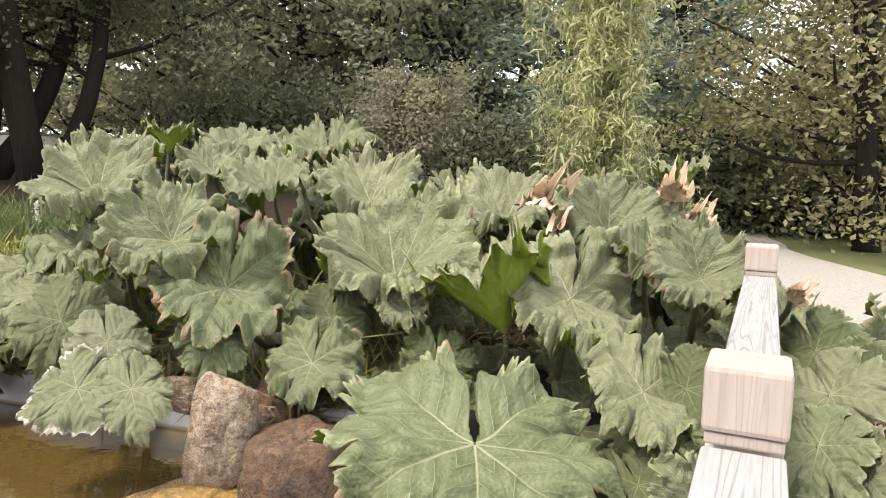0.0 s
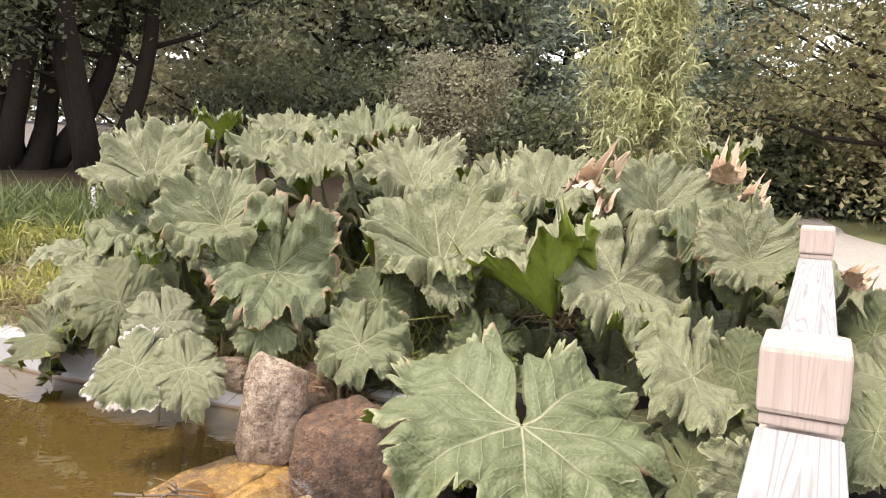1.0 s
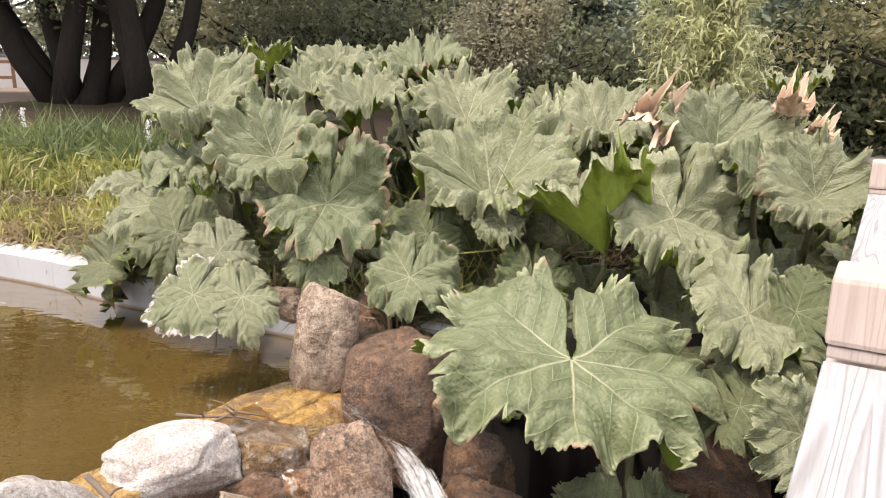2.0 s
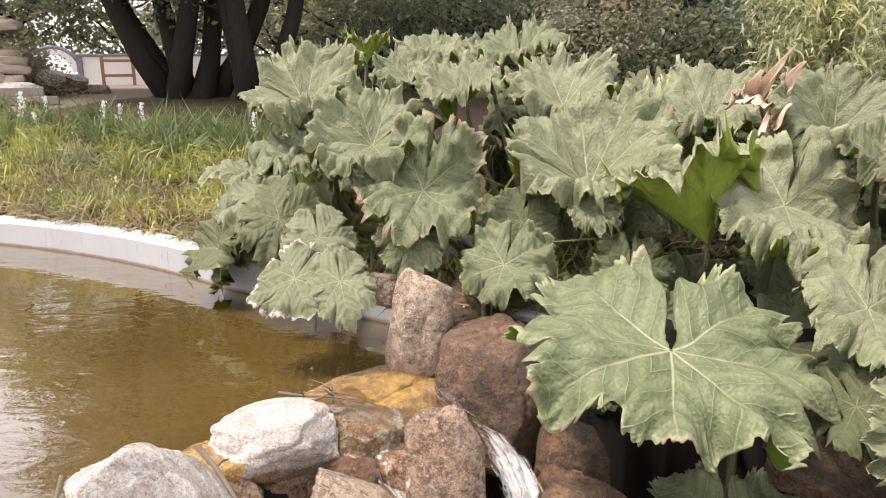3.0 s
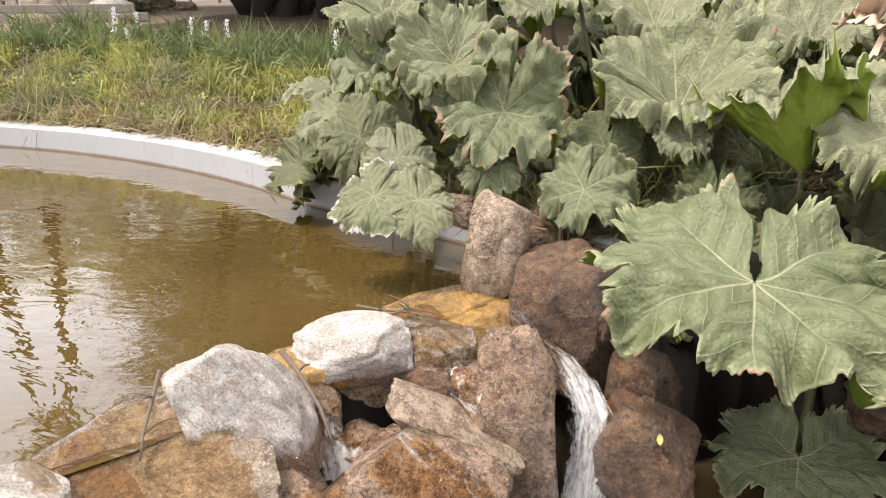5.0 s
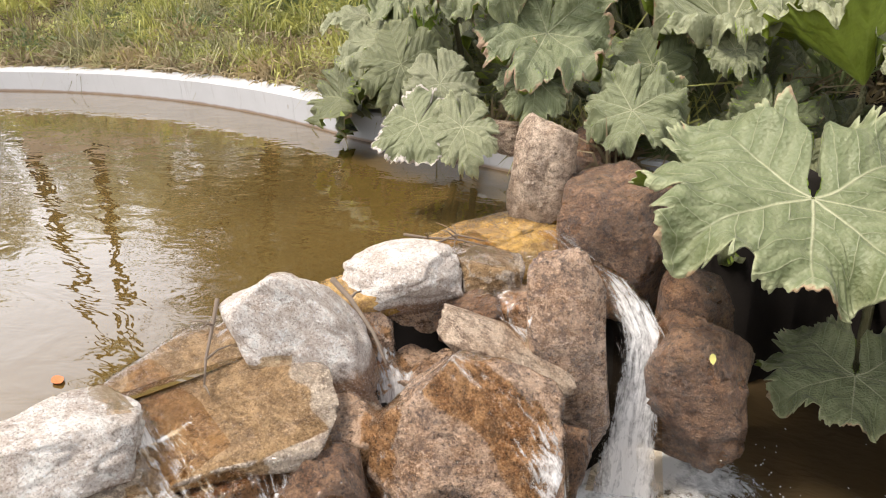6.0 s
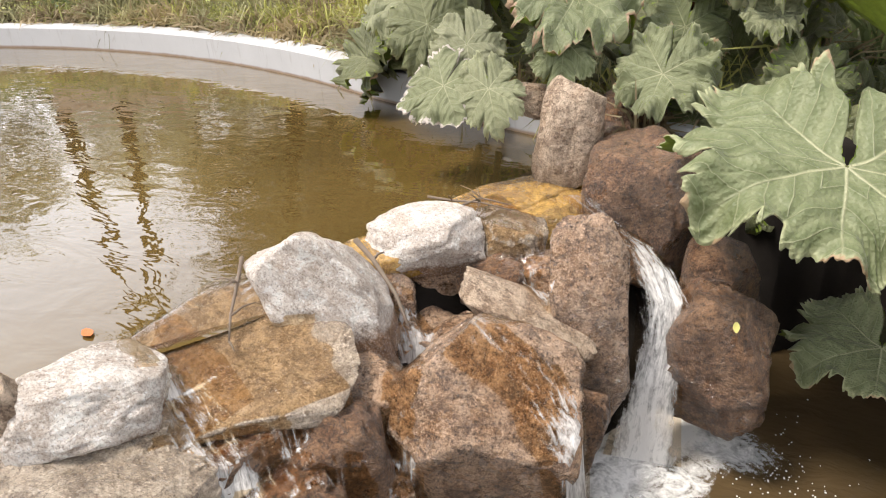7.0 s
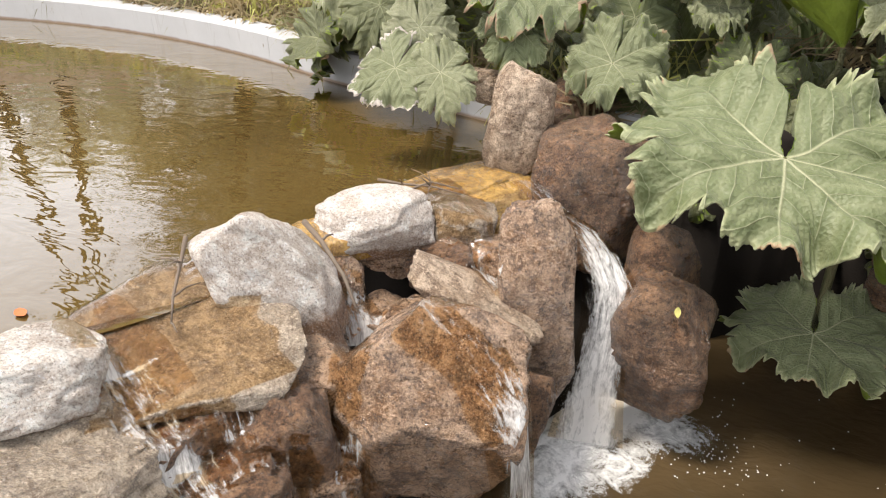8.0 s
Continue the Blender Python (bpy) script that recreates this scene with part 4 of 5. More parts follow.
def froth(name, middle, long, wide, turn, strength, label):
    """A patch of white froth that thins out over the pool."""
    verts, faces, foam = [(0, 0, 0.014)], [], [strength]
    rings, n = 10, 40
    for i in range(1, rings + 1):
        for k in range(n):
            a = 2 * math.pi * k / n
            r = i / rings * (1 + 0.25 * noise.noise(Vector((math.cos(a) * 2, math.sin(a) * 2, middle[0] * 5))))
            x, y = math.cos(a) * r * long, math.sin(a) * r * wide
            verts.append((x, y, 0.006 + 0.008 * (1 - i / rings) ** 2 * strength + 0.008 * (1 - i / rings) * noise.noise(Vector((x * 18, y * 18, 0)))))
            foam.append(strength * (1 - (i / rings) ** 2.2))
    for k in range(n):
        faces.append((0, 1 + k, 1 + (k + 1) % n))
    for i in range(rings - 1):
        for k in range(n):
            a, b = 1 + i * n + k, 1 + i * n + (k + 1) % n
            faces.append((a, a + n, b + n, b))
    me = data(name, verts, faces, FOAM)
    at = me.attributes.new("foam", "FLOAT", "POINT")
    at.data.foreach_set("value", np.array(foam))
    ob = new(name, me)
    ob.matrix_basis = pose(*middle, 0, 0, turn)
    return tagged(ob, label, "foam", kind="structure")


def twig(points, thick, label, forks=2, seed=0):
    """A bare stick with a few side shoots."""
    rng = random.Random(seed)
    pts = [Vector(p) for p in points]
    sets = [tube(pts, [thick * (1 - 0.6 * i / (len(pts) - 1)) for i in range(len(pts))], 6)]
    for k in range(forks):
        i = rng.randrange(1, len(pts))
        end = pts[i] + Vector((rng.uniform(-1, 1), rng.uniform(-1, 1), rng.uniform(0, 0.6))) * 0.09
        sets.append(tube([pts[i], (pts[i] + end) / 2 + Vector((0, 0, 0.01)), end], [thick * 0.5, thick * 0.4, thick * 0.2], 5))
    return tagged(new("twig", data("twig", *join(*sets), TWIG)), label, "twig", "sticks caught in the fall")


def loose_leaf(place, size, turn, mat, label, tip=0):
    verts, faces = [], []
    for i in range(7):
        w = math.sin(math.pi * (i + 0.4) / 7.2) * 0.32
        y = i / 6 - 0.5
        lift = 0.25 * y * y
        verts += [(-w, y, lift + 0.12 * w), (0, y, lift), (w, y, lift + 0.12 * w)]
    for i in range(6):
        a = i * 3
        faces += [(a, a + 1, a + 4, a + 3), (a + 1, a + 2, a + 5, a + 4)]
    ob = new("fallen_leaf", data("fallen_leaf", verts, faces, mat))
    ob.matrix_basis = pose(*place, tip, 0, turn) @ Matrix.Scale(size, 4)
    return tagged(ob, label, "leaf")


# ---- trees and shrubs ----
def crown_points(rng, clumps, per, spread, squash=0.45):
    """Leaf places in uneven clumps round the given branch ends."""
    out = []
    for c in clumps:
        k = int(per * rng.uniform(0.5, 1.5))
        p = rng.normal(size=(k, 3)) * spread * rng.uniform(0.45, 1.1)
        p[:, 2] *= squash
        out.append(np.asarray(c) + p)
    return np.concatenate(out)


def tree_parts(seed, high, trunk, crown, limbs, per, leaf_size, clump, stems=1, low=0.25, lean=0.12, conic=0.0, flat=0.2, splay=0.36, fine=False):
    """Meshes of a tree at the origin: its wood and its crown. crown is how far its limbs reach."""
    rng = np.random.default_rng(seed)
    wood, ends = [], []
    for s in range(stems):
        way = 6.28 * (s + rng.uniform(0, 0.7)) / stems
        out = (splay if stems > 1 else lean) * rng.uniform(0.6, 1.3)
        h = high * rng.uniform(0.8, 1.0)
        pts, rad = [], []
        for i in range(10):
            w = i / 9
            bow = out * h * w ** 0.8
            pts.append((math.cos(way) * bow + (0.12 if stems == 1 else 0.28) * math.sin(5 * w + s) + 0.15 * stems * 0.2 * math.cos(way), math.sin(way) * bow + (0.12 if stems == 1 else 0.28) * math.cos(4 * w + 2 * s), h * w - 0.15))
            rad.append(trunk * (1.25 if i == 0 else 1) * (1 - 0.82 * w))
        wood.append(tube(pts, rad, 9))
        for k in range(limbs):
            w = low + (1 - low) * ((k + rng.uniform()) / limbs)
            i = min(int(w * 9), 8)
            f = w * 9 - i
            start = np.array(pts[i]) * (1 - f) + np.array(pts[i + 1]) * f
            az = rng.uniform(0, 6.28)
            length = crown * (1 - conic * (w - low) / (1 - low)) * rng.uniform(0.55, 1.1) * (1 if conic else math.sin(math.pi * (0.25 + 0.6 * w)))
            rise = rng.uniform(-0.15, 0.45) if not conic else rng.uniform(-0.25, 0.1)
            limb = [tuple(start + np.array([math.cos(az), math.sin(az), rise + 0.25 * j / 4 * (1 if not conic else -0.5)]) * length * j / 4 + rng.normal(0, 0.05, 3) * (j > 0)) for j in range(5)]
            wood.append(tube(limb, [trunk * 0.30 * (1 - 0.75 * w) * (1 - 0.8 * j / 4) + 0.008 for j in range(5)], 5))
            for j in (2, 3, 4):
                for _ in range(2):
                    ends.append(np.array(limb[j]) + rng.normal(0, 0.30 * clump / 0.45, 3))
    pts = crown_points(rng, ends, per, clump)
    return join(*wood), cards(rng, pts, leaf_size, flat, fine)


def on_ground(x, y, sink=0.04):
    return (x, y, height(x, y) - sink)


def tree_at(parts, place, turn, leaves, label, category="tree", name="tree", group="trees behind the garden", bark=None):
    ob = root(name, on_ground(*place[:2]), turn, label=label, category=category, group=group)
    piece("trunk", data("trunk", *parts[0], bark or BARK), ob)
    piece("crown", data("crown", *parts[1], leaves, smooth=False), ob)
    return ob


def make_woods():
    """The dark belt of trees that closes the garden."""
    ever = tree_at(tree_parts(1, 9.5, 0.22, 3.4, 36, 52, 0.20, 0.50, low=0.06), (-3.5, 17.5, 0.6), 0, DARK_LEAF, "tall dark broadleaf evergreen tree")
    fir = tree_at(tree_parts(2, 11.0, 0.24, 3.2, 64, 80, 0.17, 0.34, low=0.03, conic=0.8, flat=0.5, fine=True), (2.8, 17.0, 0.3), 0, CONIFER, "tall blue-green conifer with drooping branches")
    olive = tree_at(tree_parts(3, 8.0, 0.20, 3.0, 30, 84, 0.125, 0.52, low=0.08), (9.0, 15.0, 0.1), 0, OLIVE_LEAF, "broadleaf tree with thinning olive-brown leaves")
    for x, y, turn, s in ((-7.2, 20.5, 70, 1.1), (-0.5, 21.0, 200, 1.15), (-12.5, 24.5, 140, 1.05), (-17.5, 27.0, 40, 1.0), (-14.0, 29.0, 60, 1.15), (-10.0, 31.0, 190, 1.1), (-23.0, 29.0, 20, 1.3), (-26.5, 26.0, 120, 1.3), (-30.0, 22.5, 250, 1.3), (-32.0, 18.5, 80, 1.3), (-33.5, 14.5, 10, 1.3), (-35.0, 10.0, 200, 1.3), (-36.0, 5.0, 300, 1.3), (-4.5, 24.0, 15, 1.25), (2.0, 23.0, 160, 1.25), (-1.5, 17.5, 100, 0.9)):
        copy_thing(ever, pose(*on_ground(x, y), 0, 0, turn) @ Matrix.Scale(s, 4))
    for x, y, turn, s in ((0.6, 19.0, 90, 1.0), (5.2, 17.8, 160, 0.95), (-2.0, 22.0, 220, 1.1), (5.2, 16.1, 40, 0.9), (-9.8, 26.0, 300, 1.15)):
        copy_thing(fir, pose(*on_ground(x, y), 0, 0, turn) @ Matrix.Scale(s, 4))
    for x, y, turn, s in ((7.6, 12.8, 100, 0.8), (6.5, 11.2, 210, 0.9), (7.8, 12.8, 20, 1.0)):
        copy_thing(olive, pose(*on_ground(x, y), 0, 0, turn) @ Matrix.Scale(s, 4))


def make_hedge():
    """Dark undergrowth along the far edge of the path and under the trees."""
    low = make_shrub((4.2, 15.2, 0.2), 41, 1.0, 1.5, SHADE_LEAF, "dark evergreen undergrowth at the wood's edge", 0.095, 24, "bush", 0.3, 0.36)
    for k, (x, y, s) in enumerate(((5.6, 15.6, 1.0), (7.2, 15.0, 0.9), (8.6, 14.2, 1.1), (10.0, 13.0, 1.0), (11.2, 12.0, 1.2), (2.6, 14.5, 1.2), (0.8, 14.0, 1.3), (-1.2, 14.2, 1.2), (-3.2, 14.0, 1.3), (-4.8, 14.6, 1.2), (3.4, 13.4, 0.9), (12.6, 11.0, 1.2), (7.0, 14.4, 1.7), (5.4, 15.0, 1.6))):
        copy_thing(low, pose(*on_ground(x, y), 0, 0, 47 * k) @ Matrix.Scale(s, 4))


def make_bare_trunks():
    """Two tall slender trees with high crowns."""
    parts = tree_parts(51, 13.0, 0.17, 1.8, 16, 60, 0.2, 0.5, low=0.72, lean=0.03)
    a = tree_at(parts, (-13.5, 10.4, 0.7), 0, DARK_LEAF, "tall slender tree with a high crown", group="slender trees beyond the pond")
    copy_thing(a, pose(*on_ground(-13.9, 9.3), 0, 0, 130) @ Matrix.Scale(0.95, 4))


def make_old_tree():
    """The many-stemmed dark tree beyond the flower bed."""
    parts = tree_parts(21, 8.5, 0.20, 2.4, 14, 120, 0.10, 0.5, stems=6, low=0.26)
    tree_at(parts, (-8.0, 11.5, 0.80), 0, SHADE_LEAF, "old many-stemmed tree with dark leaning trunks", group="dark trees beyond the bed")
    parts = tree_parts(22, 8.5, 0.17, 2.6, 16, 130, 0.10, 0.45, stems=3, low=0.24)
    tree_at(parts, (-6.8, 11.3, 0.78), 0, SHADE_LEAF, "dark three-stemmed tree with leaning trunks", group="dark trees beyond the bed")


def make_shrub(place, seed, reach, high, leaves, label, leaf_size=0.06, per=90, name="shrub", clump=0.22, splay=0.12):
    parts = tree_parts(seed, high, 0.05, reach, 12, per, leaf_size, clump, stems=4, low=0.08, lean=0.3, splay=splay)
    return tree_at(parts, place, 0, leaves, label, "shrub", name, "shrubs at the wood's edge")


def make_bamboo(place):
    rng = np.random.default_rng(5)
    ob = root("bamboo_clump", place, label="tall bamboo clump with pale yellow-green leaves", category="bamboo")
    for k in range(22):
        x, y = rng.normal(0, 0.38), rng.normal(0, 0.2)
        h = rng.uniform(2.4, 4.8) * (1.0 if x < 0.35 else 0.7)
        if k > 16:
            x, h = rng.uniform(0.4, 1.0), rng.uniform(0.9, 1.5)
        lx, ly = rng.normal(0, 0.05), rng.normal(0, 0.05)
        pts, rad = [], []
        for i in range(12):
            w = i / 11
            pts.append((x + lx * h * w * w, y + ly * h * w * w, h * w))
            rad.append(0.010 * (1 - 0.7 * w) * (1.15 if i % 2 else 0.95))
        culm = piece("culm", data("culm", *tube(pts, rad, 6), CULM), ob)
        c = []
        for _ in range(int(16 * h)):
            w = rng.uniform(0.12, 1.0)
            i = min(int(w * 11), 10)
            p = np.array(pts[i]) + rng.normal(0, 0.12, 3)
            c.append(p + rng.normal(0, 0.05, (13, 3)))
        leaves = new("foliage", data("foliage", *blades(rng, np.concatenate(c), 0.17, 0.020, 0.85, 1.6), BAMBOO_LEAF, smooth=False))
        leaves.parent = culm
    return ob


# ---- flower bed ----
def bed_places(rng, n, near, far, west, east):
    """Random places on the bed behind the kerb."""
    out = []
    while len(out) < n:
        a = rng.uniform(west, east)
        r = POND_R + rng.uniform(near, far)
        x, y = POND_X + r * math.cos(a), POND_Y + r * math.sin(a)
        out.append((x, y, height(x, y)))
    return np.array(out)


def make_bed():
    rng = np.random.default_rng(9)
    for k, (name, n, each, near, far, ln, wd, mat, label, bend, spread, gate) in enumerate((
            ("sedge_tufts", 380, 64, 0.26, 1.7, 0.46, 0.008, DRY_GRASS, "drying tan-green sedge tufts along the kerb", 2.2, 0.72, 0.02),
            ("grass_tufts", 360, 64, 0.28, 2.3, 0.44, 0.010, GRASS, "arching green grass tufts behind the kerb", 2.0, 0.66, 0.05),
            ("daylily_foliage", 280, 60, 0.9, 2.1, 0.52, 0.018, GRASS, "bright green strap-leaved daylilies", 1.8, 0.6, 0.03),
            ("heather_clumps", 300, 50, 0.26, 2.9, 0.32, 0.014, HEATH, "dull brown-green heathers and herbs", 0.8, 0.75, 0.0),
            ("lime_groundcover", 420, 30, 0.42, 3.1, 0.10, 0.040, LIME_LEAF, "lime-yellow groundcover leaves", 0.8, 0.8, 0.10),
            ("kerb_fringe", 520, 34, 0.21, 0.75, 0.34, 0.009, DRY_GRASS, "tan-green sedges leaning over the kerb", 1.8, 0.65, 0.0),
            ("kerb_herbs", 620, 40, 0.22, 0.9, 0.22, 0.018, HEATH, "brownish herbs spilling over the kerb", 1.0, 0.8, -1.0),
            ("kerb_grass", 300, 36, 0.22, 1.0, 0.32, 0.010, GRASS, "fresh grass clumps by the kerb", 1.9, 0.65, 0.0),
            ("iris_foliage", 380, 36, 1.9, 3.25, 0.44, 0.022, IRIS_LEAF, "upright green iris leaves in the bed", 0.6, 0.35, -0.2))):
        places = bed_places(rng, n, near, far, radians(50), radians(150 if near < 0.23 else 140))
        places = places[[noise.noise(Vector((p[0] * 1.25, p[1] * 1.25, 3 + 5.3 * k))) > gate for p in places]]
        high = np.repeat(rng.uniform(0.55, 1.25, len(places)), each)
        c = np.repeat(places, each, axis=0)
        c[:, :2] += rng.normal(0, 0.035 if name != "lime_groundcover" else 0.1, (len(c), 2))
        ob = new(name, data(name, *blades(rng, c, ln * high, wd, spread, bend), mat, smooth=False))
        tagged(ob, label, "plants", kind="stuff")
    for k, (name, n, mat, size, label) in enumerate((("lime_cushions", 90, LIME_LEAF, 0.035, "soft lime-green herb cushions"), ("grey_cushions", 110, HEATH, 0.03, "brownish herb cushions gone to seed"), ("green_cushions", 120, IRIS_LEAF, 0.04, "leafy green herb cushions"))):
        places = bed_places(rng, n, 0.34, 3.1, radians(52), radians(138))
        places = places[[noise.noise(Vector((p[0] * 1.1, p[1] * 1.1, 40 + 7.7 * k))) > -0.05 for p in places]]
        c = np.repeat(places, 120, axis=0)
        c += rng.normal(0, 1, c.shape) * np.array([0.11, 0.11, 0.06]) + np.array([0, 0, 0.07])
        tagged(new(name, data(name, *cards(rng, c, size), mat, smooth=False)), label, "plants", kind="stuff")
    spike = root("white_flower", label="white flower spike on a green stem", category="flower", group="white flowers in the bed")
    stem = tube([(0, 0, 0), (0.01, 0, 0.3), (0, 0.01, 0.58)], [0.005, 0.004, 0.003], 5)
    piece("stem", data("flower_stem", *stem, GRASS), spike)
    pts = np.stack([rng.normal(0, 0.022, 70), rng.normal(0, 0.022, 70), rng.uniform(0.36, 0.66, 70)], 1)
    piece("petals", data("petals", *cards(rng, pts, 0.045), WHITE_PETAL, smooth=False), spike)
    spots = bed_places(rng, 10, 1.9, 3.1, radians(66), radians(100))
    for i, (x, y, z) in enumerate(spots):
        m = pose(x, y, z, rng.uniform(-8, 8), rng.uniform(-8, 8), rng.uniform(0, 360)) @ Matrix.Scale(0.9, 4)
        if i == 0:
            spike.matrix_basis = m
        else:
            copy_thing(spike, pose(x, y, z, rng.uniform(-8, 8), rng.uniform(-8, 8), rng.uniform(0, 360)) @ Matrix.Scale(rng.uniform(0.5, 0.85), 4))


# ---- beyond the bed ----
STACK, TIMBER = (-10.73, 8.99), (-9.54, 8.82)


def make_far_wall():
    """White garden wall with a round gate, seen under the trees."""
    d = Vector((0.84, 0.54, 0)).normalized()
    wall = root("garden_wall", on_ground(-20.9, 21.9, 0.06), math.degrees(math.atan2(d.y, d.x)), label="white rendered garden wall with grey tile coping and round gate", category="wall", kind="structure")
    verts, faces = [], []
    n = 40
    cx, cz, r, top = 0.0, 0.55, 0.62, 1.12
    for i in range(n + 1):
        a = math.pi * i / n
        for y in (-0.12, 0.12):
            verts.append((cx + r * math.cos(a), y, cz + r * math.sin(a)))
            verts.append((cx + (r + 0.22) * math.cos(a), y, cz + (r + 0.22) * math.sin(a)))
    for i in range(n):
        p, q = i * 4, i * 4 + 4
        faces += [(p, p + 1, q + 1, q), (p + 2, q + 2, q + 3, p + 3), (p, q, q + 2, p + 2), (p + 1, p + 3, q + 3, q + 1)]
    piece("gate_surround", data("gate_surround", verts, faces, WHITE_WALL, smooth=False), wall)
    coping = tube([(cx + (r + 0.27) * math.cos(a), 0, cz + (r + 0.27) * math.sin(a)) for a in np.linspace(0.25, math.pi - 0.25, 24)], [0.085] * 24, 8)
    piece("coping", data("arch_coping", *coping, ROOF_TILE), wall, None, "grey tile coping over the gate")
    for x, w in ((-5.0, 8.2), (1.95, 2.2), (6.6, 6.0)):
        piece("panel", data("panel", *block(w, 0.22, top, 0.01), WHITE_WALL, smooth=False), wall, pose(x, 0, 0))
        piece("coping", data("coping", *block(w + 0.1, 0.38, 0.09, 0.03), ROOF_TILE, smooth=False), wall, pose(x, 0, top))
    piece("pillar", data("pillar", *block(0.2, 0.34, 1.16, 0.02), ROOF_TILE, smooth=False), wall, pose(0.88, -0.02, 0))


def make_fence():
    fence = root("wooden_fence", on_ground(-17.86, 21.56), 30, label="low brown wooden rail fence beside the wall", category="fence")
    post = data("fence_post", *block(0.10, 0.10, 1.05, 0.012), FENCE_WOOD, smooth=False)
    bar = data("fence_rail", *block(1.0, 0.06, 0.10, 0.01), FENCE_WOOD, smooth=False)
    for x in (-0.5, 0.5):
        piece("post", post, fence, pose(x, 0, 0))
    for x in (0.0,):
        for z in (0.32, 0.82):
            piece("rail", bar, fence, pose(x, -0.02, z))


def make_stone_stack():
    """Dry-laid sandstone blocks over timber sleepers."""
    rng = random.Random(4)
    stack = root("stone_stack", on_ground(*STACK), 40, label="dry-stacked weathered sandstone blocks", category="stone wall")
    shapes = [data("stone", *block(1, 1, 1, 0.20, 0.13, k, 1), SANDSTONE) for k in range(5)]
    z = 0.0
    for row in range(10):
        h = rng.uniform(0.12, 0.19)
        x = -1.9 + rng.uniform(0, 0.2)
        while x < 0.95 - 0.05 * row:
            w = rng.uniform(0.18, 0.62)
            m = pose(x + w / 2, rng.uniform(-0.05, 0.05) + 0.05 * row, z, rng.uniform(-6, 6), rng.uniform(-7, 7), rng.uniform(-12, 12)) @ Matrix.Diagonal((w * 1.02, 0.45, h * rng.uniform(0.95, 1.35), 1))
            piece("stone", shapes[rng.randrange(5)], stack, m)
            x += w
        z += h * 0.93
    beam = root("timber_edging", on_ground(*TIMBER, 0.0), 40, label="grey timber sleepers stacked as a low edge", category="edging")
    log = data("sleeper", *block(1.66, 0.2, 0.13, 0.015, 0.004, 2), SLEEPER_WOOD, smooth=False)
    for k, (x, zz) in enumerate(((-1.7, 0), (0.0, 0.002), (-1.6, 0.135), (-0.2, 0.137))):
        piece("sleeper", log, beam, pose(x, 0.02 * k, zz))


# ---- the place ----
make_ground()
make_water()
make_kerb()
make_railing()
boulder((-0.898, 2.807, 0.206), (0.287, 0.273, 0.510), 17, 0, 6, 31, ROCK_TAN, "upright rounded tan granite boulder at the water's edge", square=0.5, cuts=7, rough=0.9, taper=-0.15)
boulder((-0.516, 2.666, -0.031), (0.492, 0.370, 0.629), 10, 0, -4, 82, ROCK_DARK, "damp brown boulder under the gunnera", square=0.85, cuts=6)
boulder((-1.184, 3.198, 0.229), (0.219, 0.210, 0.173), 20, 0, 10, 3, ROCK_TAN, "small tan rock wedged behind the upright boulder")
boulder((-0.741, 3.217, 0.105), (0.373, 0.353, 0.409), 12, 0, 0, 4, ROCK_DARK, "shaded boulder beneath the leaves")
boulder((-1.02, 2.59, -0.17), (0.44, 1.16, 0.38), -37, 0, 3, 5, ROCK_OCHRE, "flat ochre slab under a film of running water", square=0.75, cuts=4, rough=0.5, facets=((0.12, 0, 1, 0.44),))
boulder((-1.235, 2.081, -0.014), (0.479, 0.360, 0.263), 30, 0, 2, 6, ROCK_PALE, "pale dry granite boulder on the rim", square=0.6, cuts=5)
boulder((-1.352, 1.611, -0.050), (0.603, 0.339, 0.343), 39, 0, 52, 28, ROCK_PALE, "big pale granite boulder leaning over the fall", square=0.6, cuts=4, rough=0.9)
boulder((-0.961, 2.305, -0.095), (0.290, 0.274, 0.293), 22, 0, 0, 8, ROCK_SLAB, "streaked wet brown rock", square=0.8, cuts=4)
boulder((-0.564, 2.064, -0.215), (0.285, 0.230, 0.874), 15, 0, -2, 79, ROCK_WET, "tall wet brown boulder beside the main fall", square=0.97, cuts=2, rough=0.8, facets=((-0.2, -0.6, 0.75, 0.5),))
boulder((-0.762, 1.940, -0.159), (0.523, 0.296, 0.153), 21, 0, 27, 10, ROCK_TAN, "tilted slab resting across the fall", square=0.85, cuts=6)
boulder((-0.777, 1.577, -0.319), (0.616, 0.428, 0.651), 25, 0, 14, 11, ROCK_WET, "large wet orange-brown boulder in the fall", square=0.93, cuts=3, rough=0.8, facets=((0.1, -0.62, 0.78, 0.30), (0.0, -0.9, -0.3, 0.38)))
boulder((-1.46, 1.28, -0.10), (0.70, 0.62, 0.24), 47, 6, 2, 12, ROCK_SLAB, "wet flat-topped tan boulder with water sheeting over", square=0.95, cuts=3, rough=0.6, facets=((0.0, -0.42, 0.9, 0.28),))
boulder((-1.590, 0.852, 0.010), (0.450, 0.330, 0.255), 61, 0, 6, 13, ROCK_PALE, "pale granite boulder at the pond rim", square=0.6, cuts=8)
boulder((-1.441, 0.685, -0.109), (0.642, 0.414, 0.171), 64, 0, 12, 14, ROCK_SLAB, "broad tan boulder below the rim", square=0.65, cuts=6)
boulder((-1.675, 0.701, 0.057), (0.140, 0.134, 0.258), 67, 0, 0, 15, ROCK_TAN, "small brown rock at the rim")
boulder((-1.265, 1.561, -0.336), (0.333, 0.313, 0.400), 38, 0, 0, 16, ROCK_DARK, "wet boulder under the pale one", square=0.7)
boulder((-1.166, 1.273, -0.383), (0.385, 0.359, 0.458), 42, 0, 0, 17, ROCK_DARK, "wet brown boulder at the foot of the fall", square=0.7)
